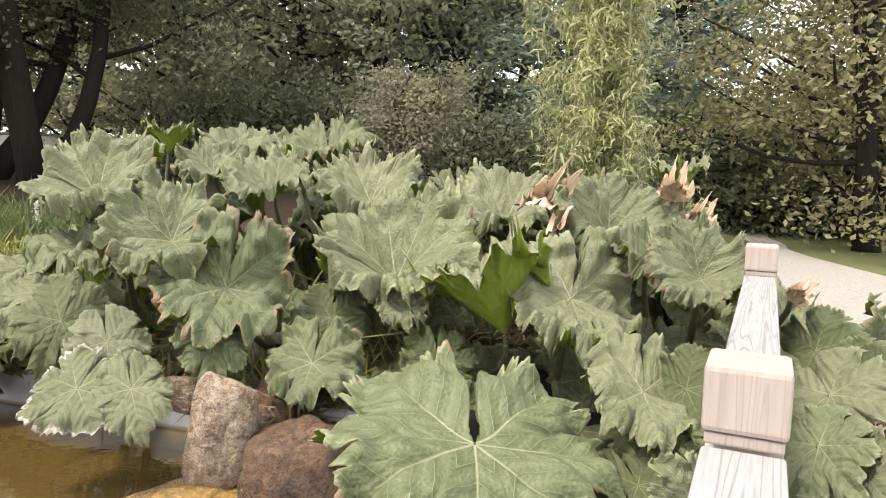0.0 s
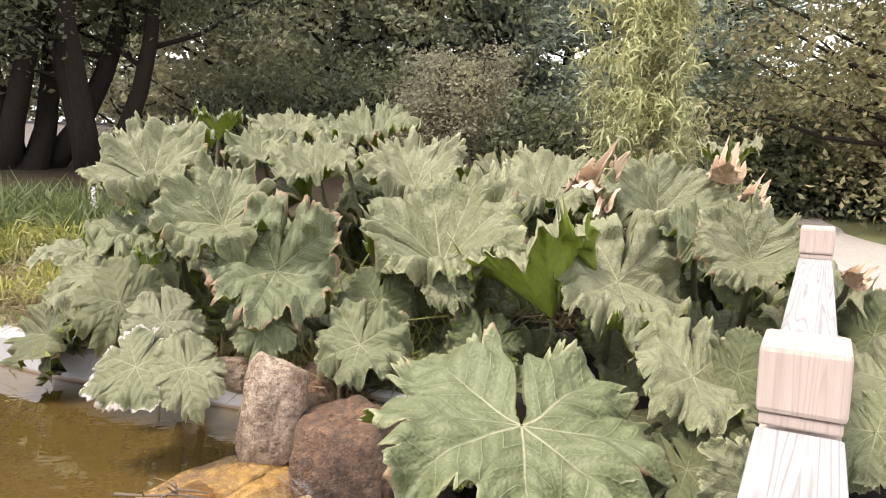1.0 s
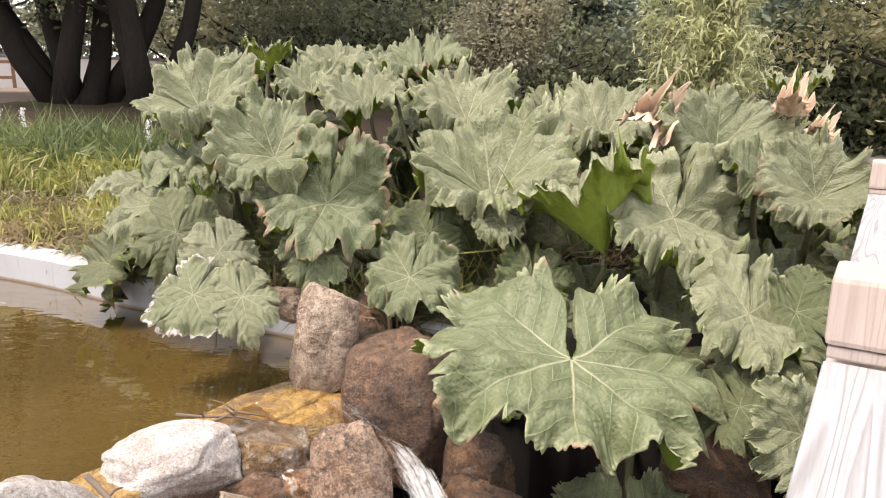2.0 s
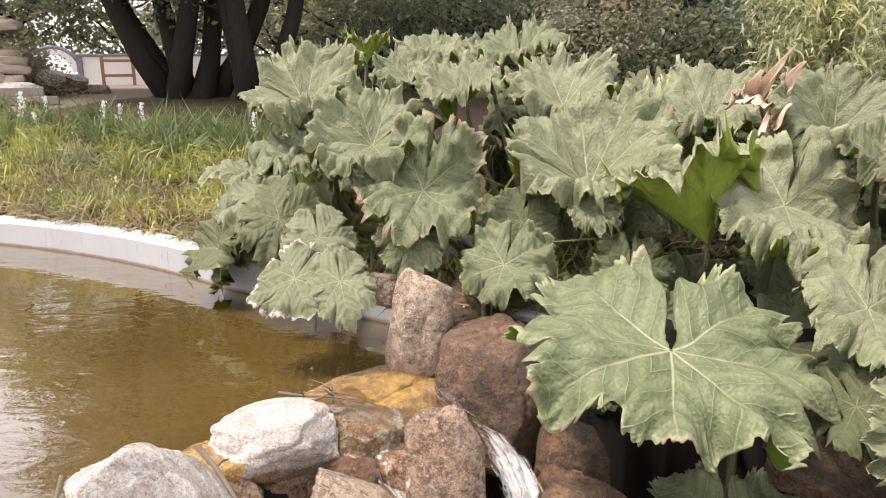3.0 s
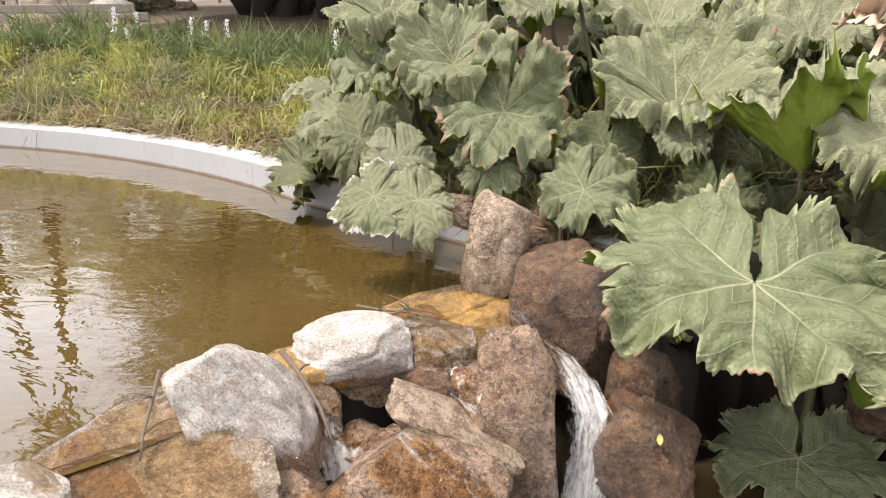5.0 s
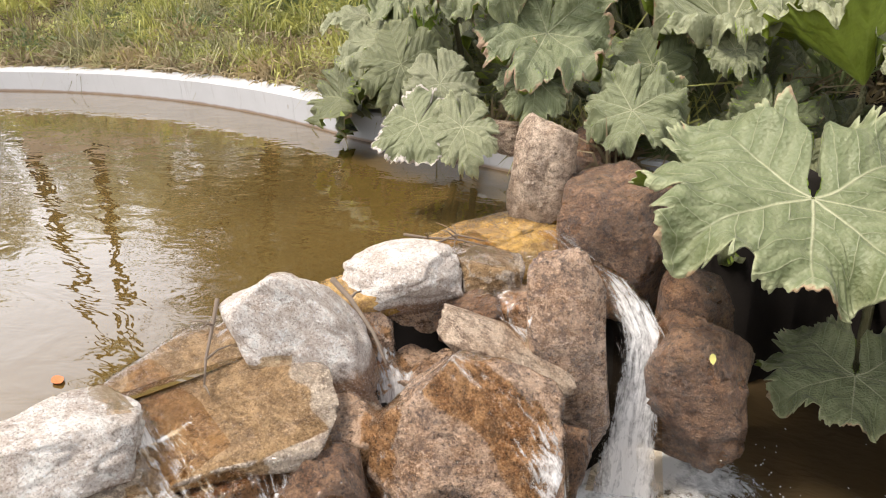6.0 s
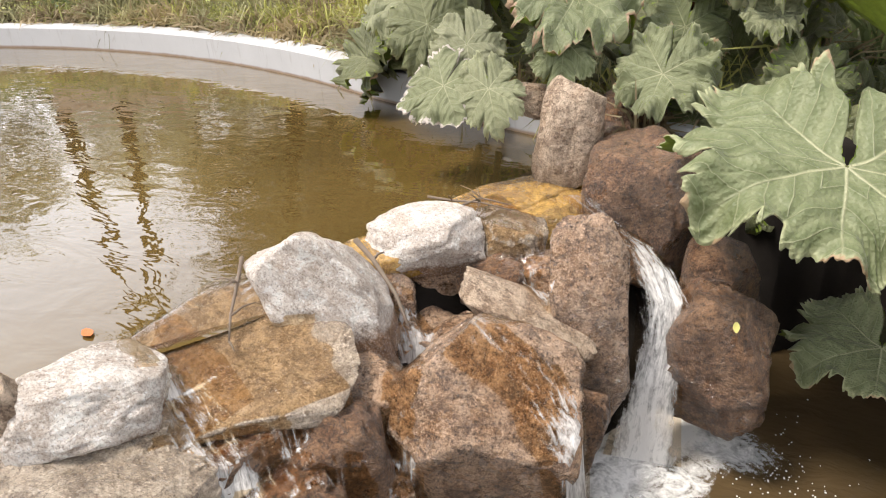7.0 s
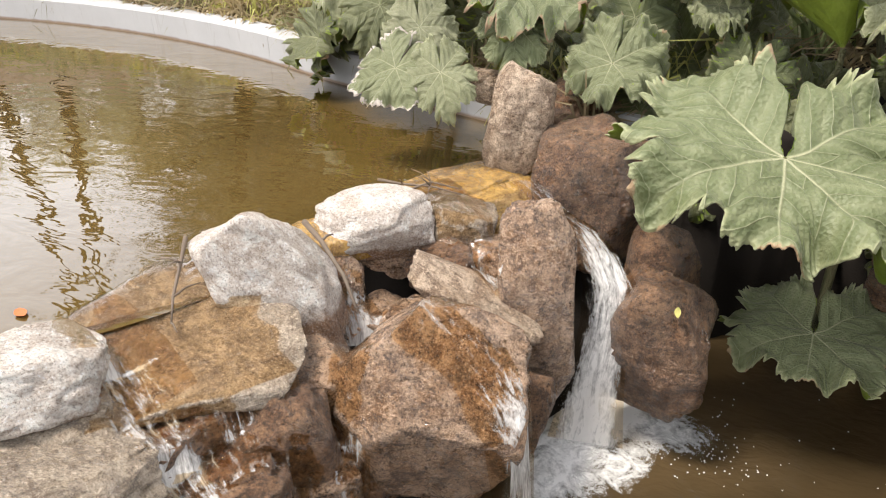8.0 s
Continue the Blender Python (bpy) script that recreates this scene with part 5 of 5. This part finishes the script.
boulder((-1.431, 1.042, -0.339), (0.577, 0.479, 0.416), 53, 0, 6, 18, ROCK_DARK, "wet brown boulder under a veil of water", square=0.85, cuts=5)
boulder((-1.602, 1.126, -0.130), (0.369, 0.444, 0.280), 53, 0, 6, 21, ROCK_SLAB, "low tan slab where the pond spills over", square=0.9, cuts=3, rough=0.6, facets=((0.0, -0.45, 0.9, 0.28),))
boulder((-0.146, 2.221, -0.360), (0.382, 0.324, 0.573), 3, 0, 4, 19, ROCK_DARK, "rounded brown boulder beside the main fall", square=0.85, cuts=5)
boulder((-0.189, 2.452, -0.151), (0.290, 0.274, 0.323), 4, 0, 0, 20, ROCK_DARK, "dark rounded boulder above the pool", square=0.4)
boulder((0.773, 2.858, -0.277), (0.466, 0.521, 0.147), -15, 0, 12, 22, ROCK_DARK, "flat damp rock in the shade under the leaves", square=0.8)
boulder((-10.263, 11.102, 1.146), (0.622, 0.479, 0.502), 43, 0, 0, 40, ROCK_DARK, "loose garden rock beyond the flower bed", square=0.5)
boulder((-10.235, 10.466, 1.280), (0.722, 0.556, 0.365), 44, 0, 0, 41, ROCK_PALE, "loose garden rock beyond the flower bed", square=0.5)
boulder((-9.789, 9.482, 1.124), (0.672, 0.517, 0.249), 46, 0, 0, 42, ROCK_PALE, "loose garden rock beyond the flower bed", square=0.5)
boulder((-8.953, 8.843, 0.883), (0.466, 0.359, 0.230), 45, 0, 0, 43, ROCK_DARK, "loose garden rock beyond the flower bed", square=0.5)
boulder((-9.964, 11.355, 1.052), (0.559, 0.431, 0.276), 41, 0, 0, 44, ROCK_DARK, "loose garden rock beyond the flower bed", square=0.5)
boulder((-9.415, 7.602, 0.939), (0.548, 0.422, 0.221), 51, 0, 0, 45, ROCK_TAN, "loose garden rock beyond the flower bed", square=0.5)
boulder((-1.584, 0.800, -0.108), (0.541, 0.496, 0.165), 62, 0, 8, 23, ROCK_SLAB, "brown ledge under the pale rim boulder", square=0.9, cuts=4)
boulder((-1.311, 1.241, -0.340), (0.292, 0.275, 0.260), 46, 0, -15, 60, ROCK_DARK, "wet stone packed between the boulders", square=0.7, cuts=6)
boulder((-1.211, 1.615, -0.383), (0.274, 0.259, 0.277), 36, 0, -8, 61, ROCK_WET, "wet stone packed between the boulders", square=0.7, cuts=6)
boulder((-1.166, 1.875, -0.321), (0.353, 0.332, 0.212), 31, 0, -1, 62, ROCK_WET, "wet stone packed between the boulders", square=0.7, cuts=6)
boulder((-1.475, 0.874, -0.235), (0.330, 0.309, 0.189), 58, 0, -10, 65, ROCK_WET, "wet stone packed between the boulders", square=0.7, cuts=6)
boulder((-1.196, 1.068, -0.345), (0.311, 0.292, 0.180), 47, 0, -3, 66, ROCK_DARK, "wet stone packed between the boulders", square=0.7, cuts=6)
boulder((-1.043, 1.290, -0.492), (0.292, 0.275, 0.184), 38, 0, 4, 67, ROCK_WET, "wet stone packed between the boulders", square=0.7, cuts=6)
boulder((-1.277, 1.882, -0.152), (0.196, 0.187, 0.227), 33, 0, 11, 68, ROCK_WET, "wet stone packed between the boulders", square=0.7, cuts=6)
boulder((-0.953, 2.086, -0.143), (0.263, 0.249, 0.170), 24, 0, -12, 69, ROCK_DARK, "wet stone packed between the boulders", square=0.7, cuts=6)
boulder((-1.225, 2.145, -0.182), (0.349, 0.329, 0.147), 29, 0, 2, 71, ROCK_WET, "wet stone packed between the boulders", square=0.7, cuts=6)
boulder((-1.569, 1.499, -0.070), (0.407, 0.380, 0.150), 46, 0, 14, 91, ROCK_SLAB, "tan slab at the spill of the pond", square=0.8, cuts=4, rough=0.6, facets=((0.0, -0.3, 0.95, 0.34),))
for place, size, turn, seed, mat in (((-1.13, 1.47, -0.30), (0.34, 0.30, 0.30), 40, 101, ROCK_WET), ((-0.86, 1.86, -0.36), (0.46, 0.34, 0.34), 20, 102, ROCK_WET),
                                     ((-0.60, 1.82, -0.52), (0.36, 0.30, 0.40), 10, 103, ROCK_DARK), ((-0.78, 2.22, -0.24), (0.34, 0.30, 0.36), 25, 104, ROCK_WET),
                                     ((-1.00, 1.46, -0.56), (0.36, 0.32, 0.44), 33, 105, ROCK_DARK), ((-1.26, 1.80, -0.36), (0.40, 0.30, 0.34), 28, 106, ROCK_DARK),
                                     ((-1.22, 1.02, -0.46), (0.50, 0.40, 0.40), 52, 107, ROCK_DARK)):
    boulder(place, size, turn, 0, 0, seed, mat, "wet stone packed between the boulders", square=0.7, cuts=6)
make_ledge()
FALL = rock_field([ob for ob in scene.objects if ob.name.startswith(("boulder", "rim_ledge")) and ob.matrix_basis.translation.length < 4])
stream(FALL, [(-0.72, 2.36, 0.12, 0.1), (-0.567, 2.240, 0.10, 0.25), (-0.457, 2.246, 0.12, 0.45), (-0.385, 2.205, 0.17, 0.60), (-0.325, 2.158, 0.20, 0.62), (-0.318, 2.119, 0.20, 0.62), (-0.330, 2.086, 0.20, 0.75), (-0.34, 2.079, 0.26, 0.85), (-0.345, 2.08, 0.30, 0.9)], "white water falling between two brown boulders", falls=[0.12, 0.085, 0.02, -0.05, -0.139, -0.26, -0.44, -0.68, -0.84])
stream(FALL, [(-1.20, 1.86, 0.10, 0.2), (-1.08, 1.74, 0.18, 0.62), (-0.95, 1.66, 0.28, 0.48), (-0.78, 1.63, 0.30, 0.30), (-0.60, 1.62, 0.26, 0.22), (-0.46, 1.58, 0.26, 0.35), (-0.36, 1.57, 0.2, 0.4)], "clear stream spilling over the large brown boulder", climb=0.02)
stream(FALL, [(-1.02, 1.62, 0.16, 0.2), (-0.96, 1.45, 0.16, 0.1), (-0.92, 1.30, 0.14, 0.2), (-0.90, 1.22, 0.12, 0.2)], "trickle down the flank of a boulder", climb=0.02)
stream(FALL, [(-1.84, 1.14, 0.30, 0.0), (-1.64, 1.08, 0.34, 0.15), (-1.46, 1.02, 0.34, 0.36), (-1.30, 0.96, 0.34, 0.36), (-1.14, 0.89, 0.30, 0.4), (-1.02, 0.84, 0.26, 0.4)], "sheet of brown-white water spilling between two rocks", climb=0.03)
stream(FALL, [(-1.74, 1.44, 0.36, 0.0), (-1.52, 1.32, 0.46, 0.0), (-1.30, 1.18, 0.48, 0.06), (-1.16, 1.10, 0.44, 0.25), (-1.06, 1.04, 0.40, 0.25)], "thin veil of water over the flat tan slab", climb=0.03)
stream(FALL, [(-1.16, 2.42, 0.22, 0.0), (-1.00, 2.32, 0.24, 0.0), (-0.90, 2.20, 0.22, 0.1), (-0.80, 2.06, 0.10, 0.40), (-0.66, 1.96, 0.07, 0.5)], "water slipping over the streaked rock", climb=0.02)
froth("water_foam", (-0.32, 2.26, -0.797), 0.30, 0.22, 20, 1.05, "white froth at the foot of the fall")
froth("water_foam", (-0.56, 2.06, -0.800), 0.40, 0.26, 40, 0.78, "churned white water beside the boulder")
froth("water_foam", (-0.10, 2.27, -0.800), 0.36, 0.20, 10, 0.72, "thin froth drifting on the dark pool")
froth("water_foam", (-0.40, 1.92, -0.800), 0.24, 0.42, -15, 0.76, "swirling white water in the pool")
froth("water_foam", (-1.25, 1.66, -0.800), 0.25, 0.20, 0, 0.6, "white water between wet boulders")
froth("water_foam", (-0.20, 2.02, -0.798), 0.34, 0.16, 60, 0.66, "thin swirling froth on the pool")
froth("water_foam", (-0.66, 1.86, -0.796), 0.30, 0.16, 70, 0.74, "froth against the foot of a boulder")
make_bubbles((0.10, 2.2), 0.30, 150, 12)
twig([(-1.342, 1.800, 0.099), (-1.240, 1.744, 0.070), (-1.116, 1.672, 0.004), (-1.033, 1.599, -0.053)], 0.0120, "dark wet stick wedged beside the pale boulder", 1, 1)
twig([(-1.547, 1.458, 0.163), (-1.523, 1.394, 0.109), (-1.484, 1.301, 0.047), (-1.456, 1.249, -0.006)], 0.0080, "grey twig lying on the wet slab", 4, 2)
twig([(-1.337, 2.325, 0.052), (-1.221, 2.315, 0.056), (-1.094, 2.311, 0.070), (-0.957, 2.296, 0.064)], 0.0065, "thin pale twig on the ochre slab", 4, 3)
twig([(-1.210, 2.240, 0.041), (-1.104, 2.334, 0.078), (-0.984, 2.334, 0.068)], 0.0060, "thin dark twig on the ochre slab", 3, 4)
loose_leaf((-0.095, 2.097, -0.132), 0.035, 20, YELLOW_LEAF, "small yellow leaf stuck to a wet boulder", 60)
loose_leaf((-1.893, 1.097, 0.006), 0.055, 70, ORANGE_LEAF, "orange leaf floating at the pond rim")
left_plant = make_gunnera((-2.0, 4.7, 0.25), "gunnera with silvery-green lobed leaves at the pond edge")
mid_plant = make_gunnera((-0.55, 4.5, 0.22), "gunnera with huge puckered leaves above the boulders")
front_plant = make_gunnera((0.65, 3.75, 0.10), "gunnera with a huge pale leaf over the waterfall")
right_plant = make_gunnera((1.5, 4.5, 0.2), "gunnera with scorched brown leaf edges beside the path")
leaf(front_plant, (0.135, 2.449, 0.326), (0.178, 1.912, 0.179), (-0.545, 2.140, 0.366), HUGE, "huge pale green leaf with small holes, torn at the edge")
leaf(mid_plant, (-1.057, 3.393, 0.701), (-1.027, 2.937, 0.583), (-1.403, 3.122, 0.715), SADDLES[0], "leaf with drooping lobes scorched brown at their tips")
bowl(mid_plant, (-0.271, 3.917, 0.657), 0.72, 27, 265, 20, FUNNELS[0])
bowl(mid_plant, (-0.520, 4.845, 1.051), 0.51, 28, 265, 80, FUNNELS[1])
bowl(left_plant, (-1.397, 3.591, 0.899), 0.45, 40, 285, 200, FUNNELS[3])
bowl(left_plant, (-1.938, 3.915, 1.095), 0.52, 31, 270, 0, FUNNELS[1])
bowl(mid_plant, (-1.654, 5.009, 1.228), 0.36, 28, 270, 60, FUNNELS[3])
bowl(mid_plant, (-1.159, 4.732, 1.086), 0.45, 25, 265, 140, FUNNELS[0])
bowl(mid_plant, (-1.578, 5.453, 1.332), 0.42, 27, 270, 200, FUNNELS[1])
bowl(mid_plant, (-0.926, 5.501, 1.319), 0.55, 25, 265, 280, FUNNELS[0])
bowl(left_plant, (-2.010, 5.092, 1.365), 0.31, 10, 90, 30, FUNNELS[2])
bowl(mid_plant, (-1.222, 5.749, 1.385), 0.36, 25, 270, 110, FUNNELS[3])
bowl(right_plant, (0.381, 4.654, 0.944), 0.54, 28, 268, 150, FUNNELS[1])
bowl(right_plant, (0.957, 4.161, 0.925), 0.51, 42, 270, 40, BURNT, "leaf with crisp brown torn edges")
bowl(right_plant, (1.525, 4.644, 1.164), 0.33, 8, 200, 70, FUNNELS[2], "yellow-green backlit leaf")
bowl(right_plant, (1.252, 3.433, 0.793), 0.39, 44, 255, 190, BURNT, "leaf with crisp brown torn edges")
bowl(right_plant, (1.068, 3.705, 0.807), 0.32, 31, 300, 120, FUNNELS[3])
bowl(mid_plant, (0.314, 3.424, 0.495), 0.62, 24, 140, 60, FUNNELS[2], "bright green upturned leaf seen from beneath")
leaf(front_plant, (0.635, 3.472, 0.676), (0.627, 3.029, 0.545), (0.230, 3.539, 0.801), SADDLES[1])
leaf(front_plant, (0.824, 2.788, 0.425), (0.812, 2.438, 0.361), (0.544, 2.829, 0.524), SADDLES[2])
leaf(mid_plant, (-0.590, 3.149, 0.408), (-0.616, 2.901, 0.315), (-0.882, 3.021, 0.398), SADDLES[2])
leaf(mid_plant, (-0.211, 3.508, 0.624), (-0.185, 3.339, 0.546), (-0.361, 3.437, 0.592), SADDLES[1])
leaf(mid_plant, (-0.578, 3.549, 0.535), (-0.601, 3.350, 0.380), (-0.844, 3.435, 0.511), DROOPS[0])
leaf(mid_plant, (-1.043, 3.168, 0.527), (-1.016, 2.962, 0.349), (-1.227, 3.025, 0.454), DROOPS[1])
leaf(left_plant, (-1.430, 2.942, 0.537), (-1.324, 2.778, 0.384), (-1.583, 2.792, 0.495), DROOPS[2], "leaf with brown-edged holes")
leaf(left_plant, (-1.686, 3.053, 0.598), (-1.684, 2.828, 0.411), (-1.836, 2.901, 0.579), DROOPS[0])
leaf(left_plant, (-1.423, 2.680, 0.416), (-1.467, 2.454, 0.289), (-1.575, 2.585, 0.391), DROOPS[3], "drooping leaf bleached white at its edge")
leaf(left_plant, (-1.227, 2.716, 0.408), (-1.129, 2.539, 0.270), (-1.363, 2.568, 0.338), DROOPS[1])
leaf(left_plant, (-1.896, 3.359, 0.685), (-2.015, 2.976, 0.621), (-2.137, 3.639, 0.760), SADDLES[2])
leaf(left_plant, (-1.854, 3.636, 0.868), (-2.038, 3.358, 0.848), (-2.102, 3.910, 0.946), SADDLES[1])
leaf(left_plant, (-2.154, 3.570, 0.758), (-2.330, 3.344, 0.814), (-2.365, 3.804, 0.827), DROOPS[1])
bowl(left_plant, (-1.711, 3.392, 0.640), 0.22, 27, 90, 30, FUNNELS[2])
bowl(left_plant, (-1.869, 3.844, 0.797), 0.29, 27, 80, 200, FUNNELS[2])
bowl(left_plant, (-1.598, 3.524, 0.777), 0.19, 34, 275, 100, FUNNELS[3])
leaf(front_plant, (0.896, 2.307, 0.164), (0.632, 2.207, 0.257), (1.027, 2.448, 0.299), HUGE)
leaf(front_plant, (0.369, 2.479, -0.334), (0.349, 2.145, -0.386), (-0.042, 2.371, -0.366), HUGE)
bowl(right_plant, (1.581, 3.250, 0.507), 0.40, 34, 280, 30, FUNNELS[3])
leaf(right_plant, (1.315, 2.387, 0.307), (1.395, 2.384, 0.413), (1.207, 2.152, 0.203), DROOPS[1])
leaf(front_plant, (0.841, 2.651, 0.301), (0.877, 2.380, 0.222), (0.678, 2.538, 0.187), DROOPS[0])
leaf(front_plant, (0.733, 2.464, 0.179), (0.777, 2.203, 0.148), (0.571, 2.354, 0.102), DROOPS[0])
leaf(front_plant, (0.989, 2.765, 0.448), (0.999, 2.550, 0.323), (0.854, 2.696, 0.284), DROOPS[0])
leaf(right_plant, (1.410, 2.489, 0.527), (1.351, 2.195, 0.455), (1.331, 2.634, 0.458), DROOPS[2])
leaf(right_plant, (1.687, 2.783, 0.500), (1.675, 2.544, 0.444), (1.635, 2.786, 0.351), DROOPS[0])
leaf(right_plant, (1.207, 2.160, 0.465), (1.166, 1.917, 0.414), (1.147, 2.294, 0.409), DROOPS[1])
leaf(right_plant, (1.269, 1.988, 0.434), (1.222, 1.755, 0.417), (1.233, 2.096, 0.335), DROOPS[2])
leaf(right_plant, (1.641, 3.049, 0.554), (1.598, 2.809, 0.418), (1.543, 3.213, 0.516), DROOPS[0])
leaf(right_plant, (0.608, 4.260, 1.083), (0.699, 4.149, 1.261), (0.725, 4.242, 0.975), CRISP, "dead curled brown leaf")
leaf(right_plant, (1.302, 4.105, 1.142), (1.325, 4.100, 1.291), (1.376, 4.081, 1.070), CRISP, "dead curled brown leaf")
leaf(right_plant, (1.331, 3.774, 1.032), (1.379, 3.762, 1.131), (1.396, 3.750, 0.980), CRISP, "dead curled brown leaf")
leaf(right_plant, (1.580, 3.186, 0.741), (1.638, 3.169, 0.809), (1.620, 3.162, 0.709), CRISP, "dead curled brown leaf")
flower_cone(mid_plant, (-0.613, 3.789, 0.569), 0.2)
fill_canopy((left_plant, mid_plant, front_plant, right_plant))
make_bed()
make_old_tree()
make_woods()
make_hedge()
make_bare_trunks()
make_bamboo((1.62, 8.0, 0.2))
make_shrub((-0.55, 9.0, 0.2), 31, 0.30, 2.3, GREY_LEAF, "rounded grey-green shrub with small leaves", 0.05, 110, "shrub", 0.18, 0.07)
make_far_wall()
make_fence()
make_stone_stack()
make_shrub((-10.77, 10.44, 0.99), 61, 0.55, 0.75, GREY_LEAF, "low grey-green shrub among the stones")
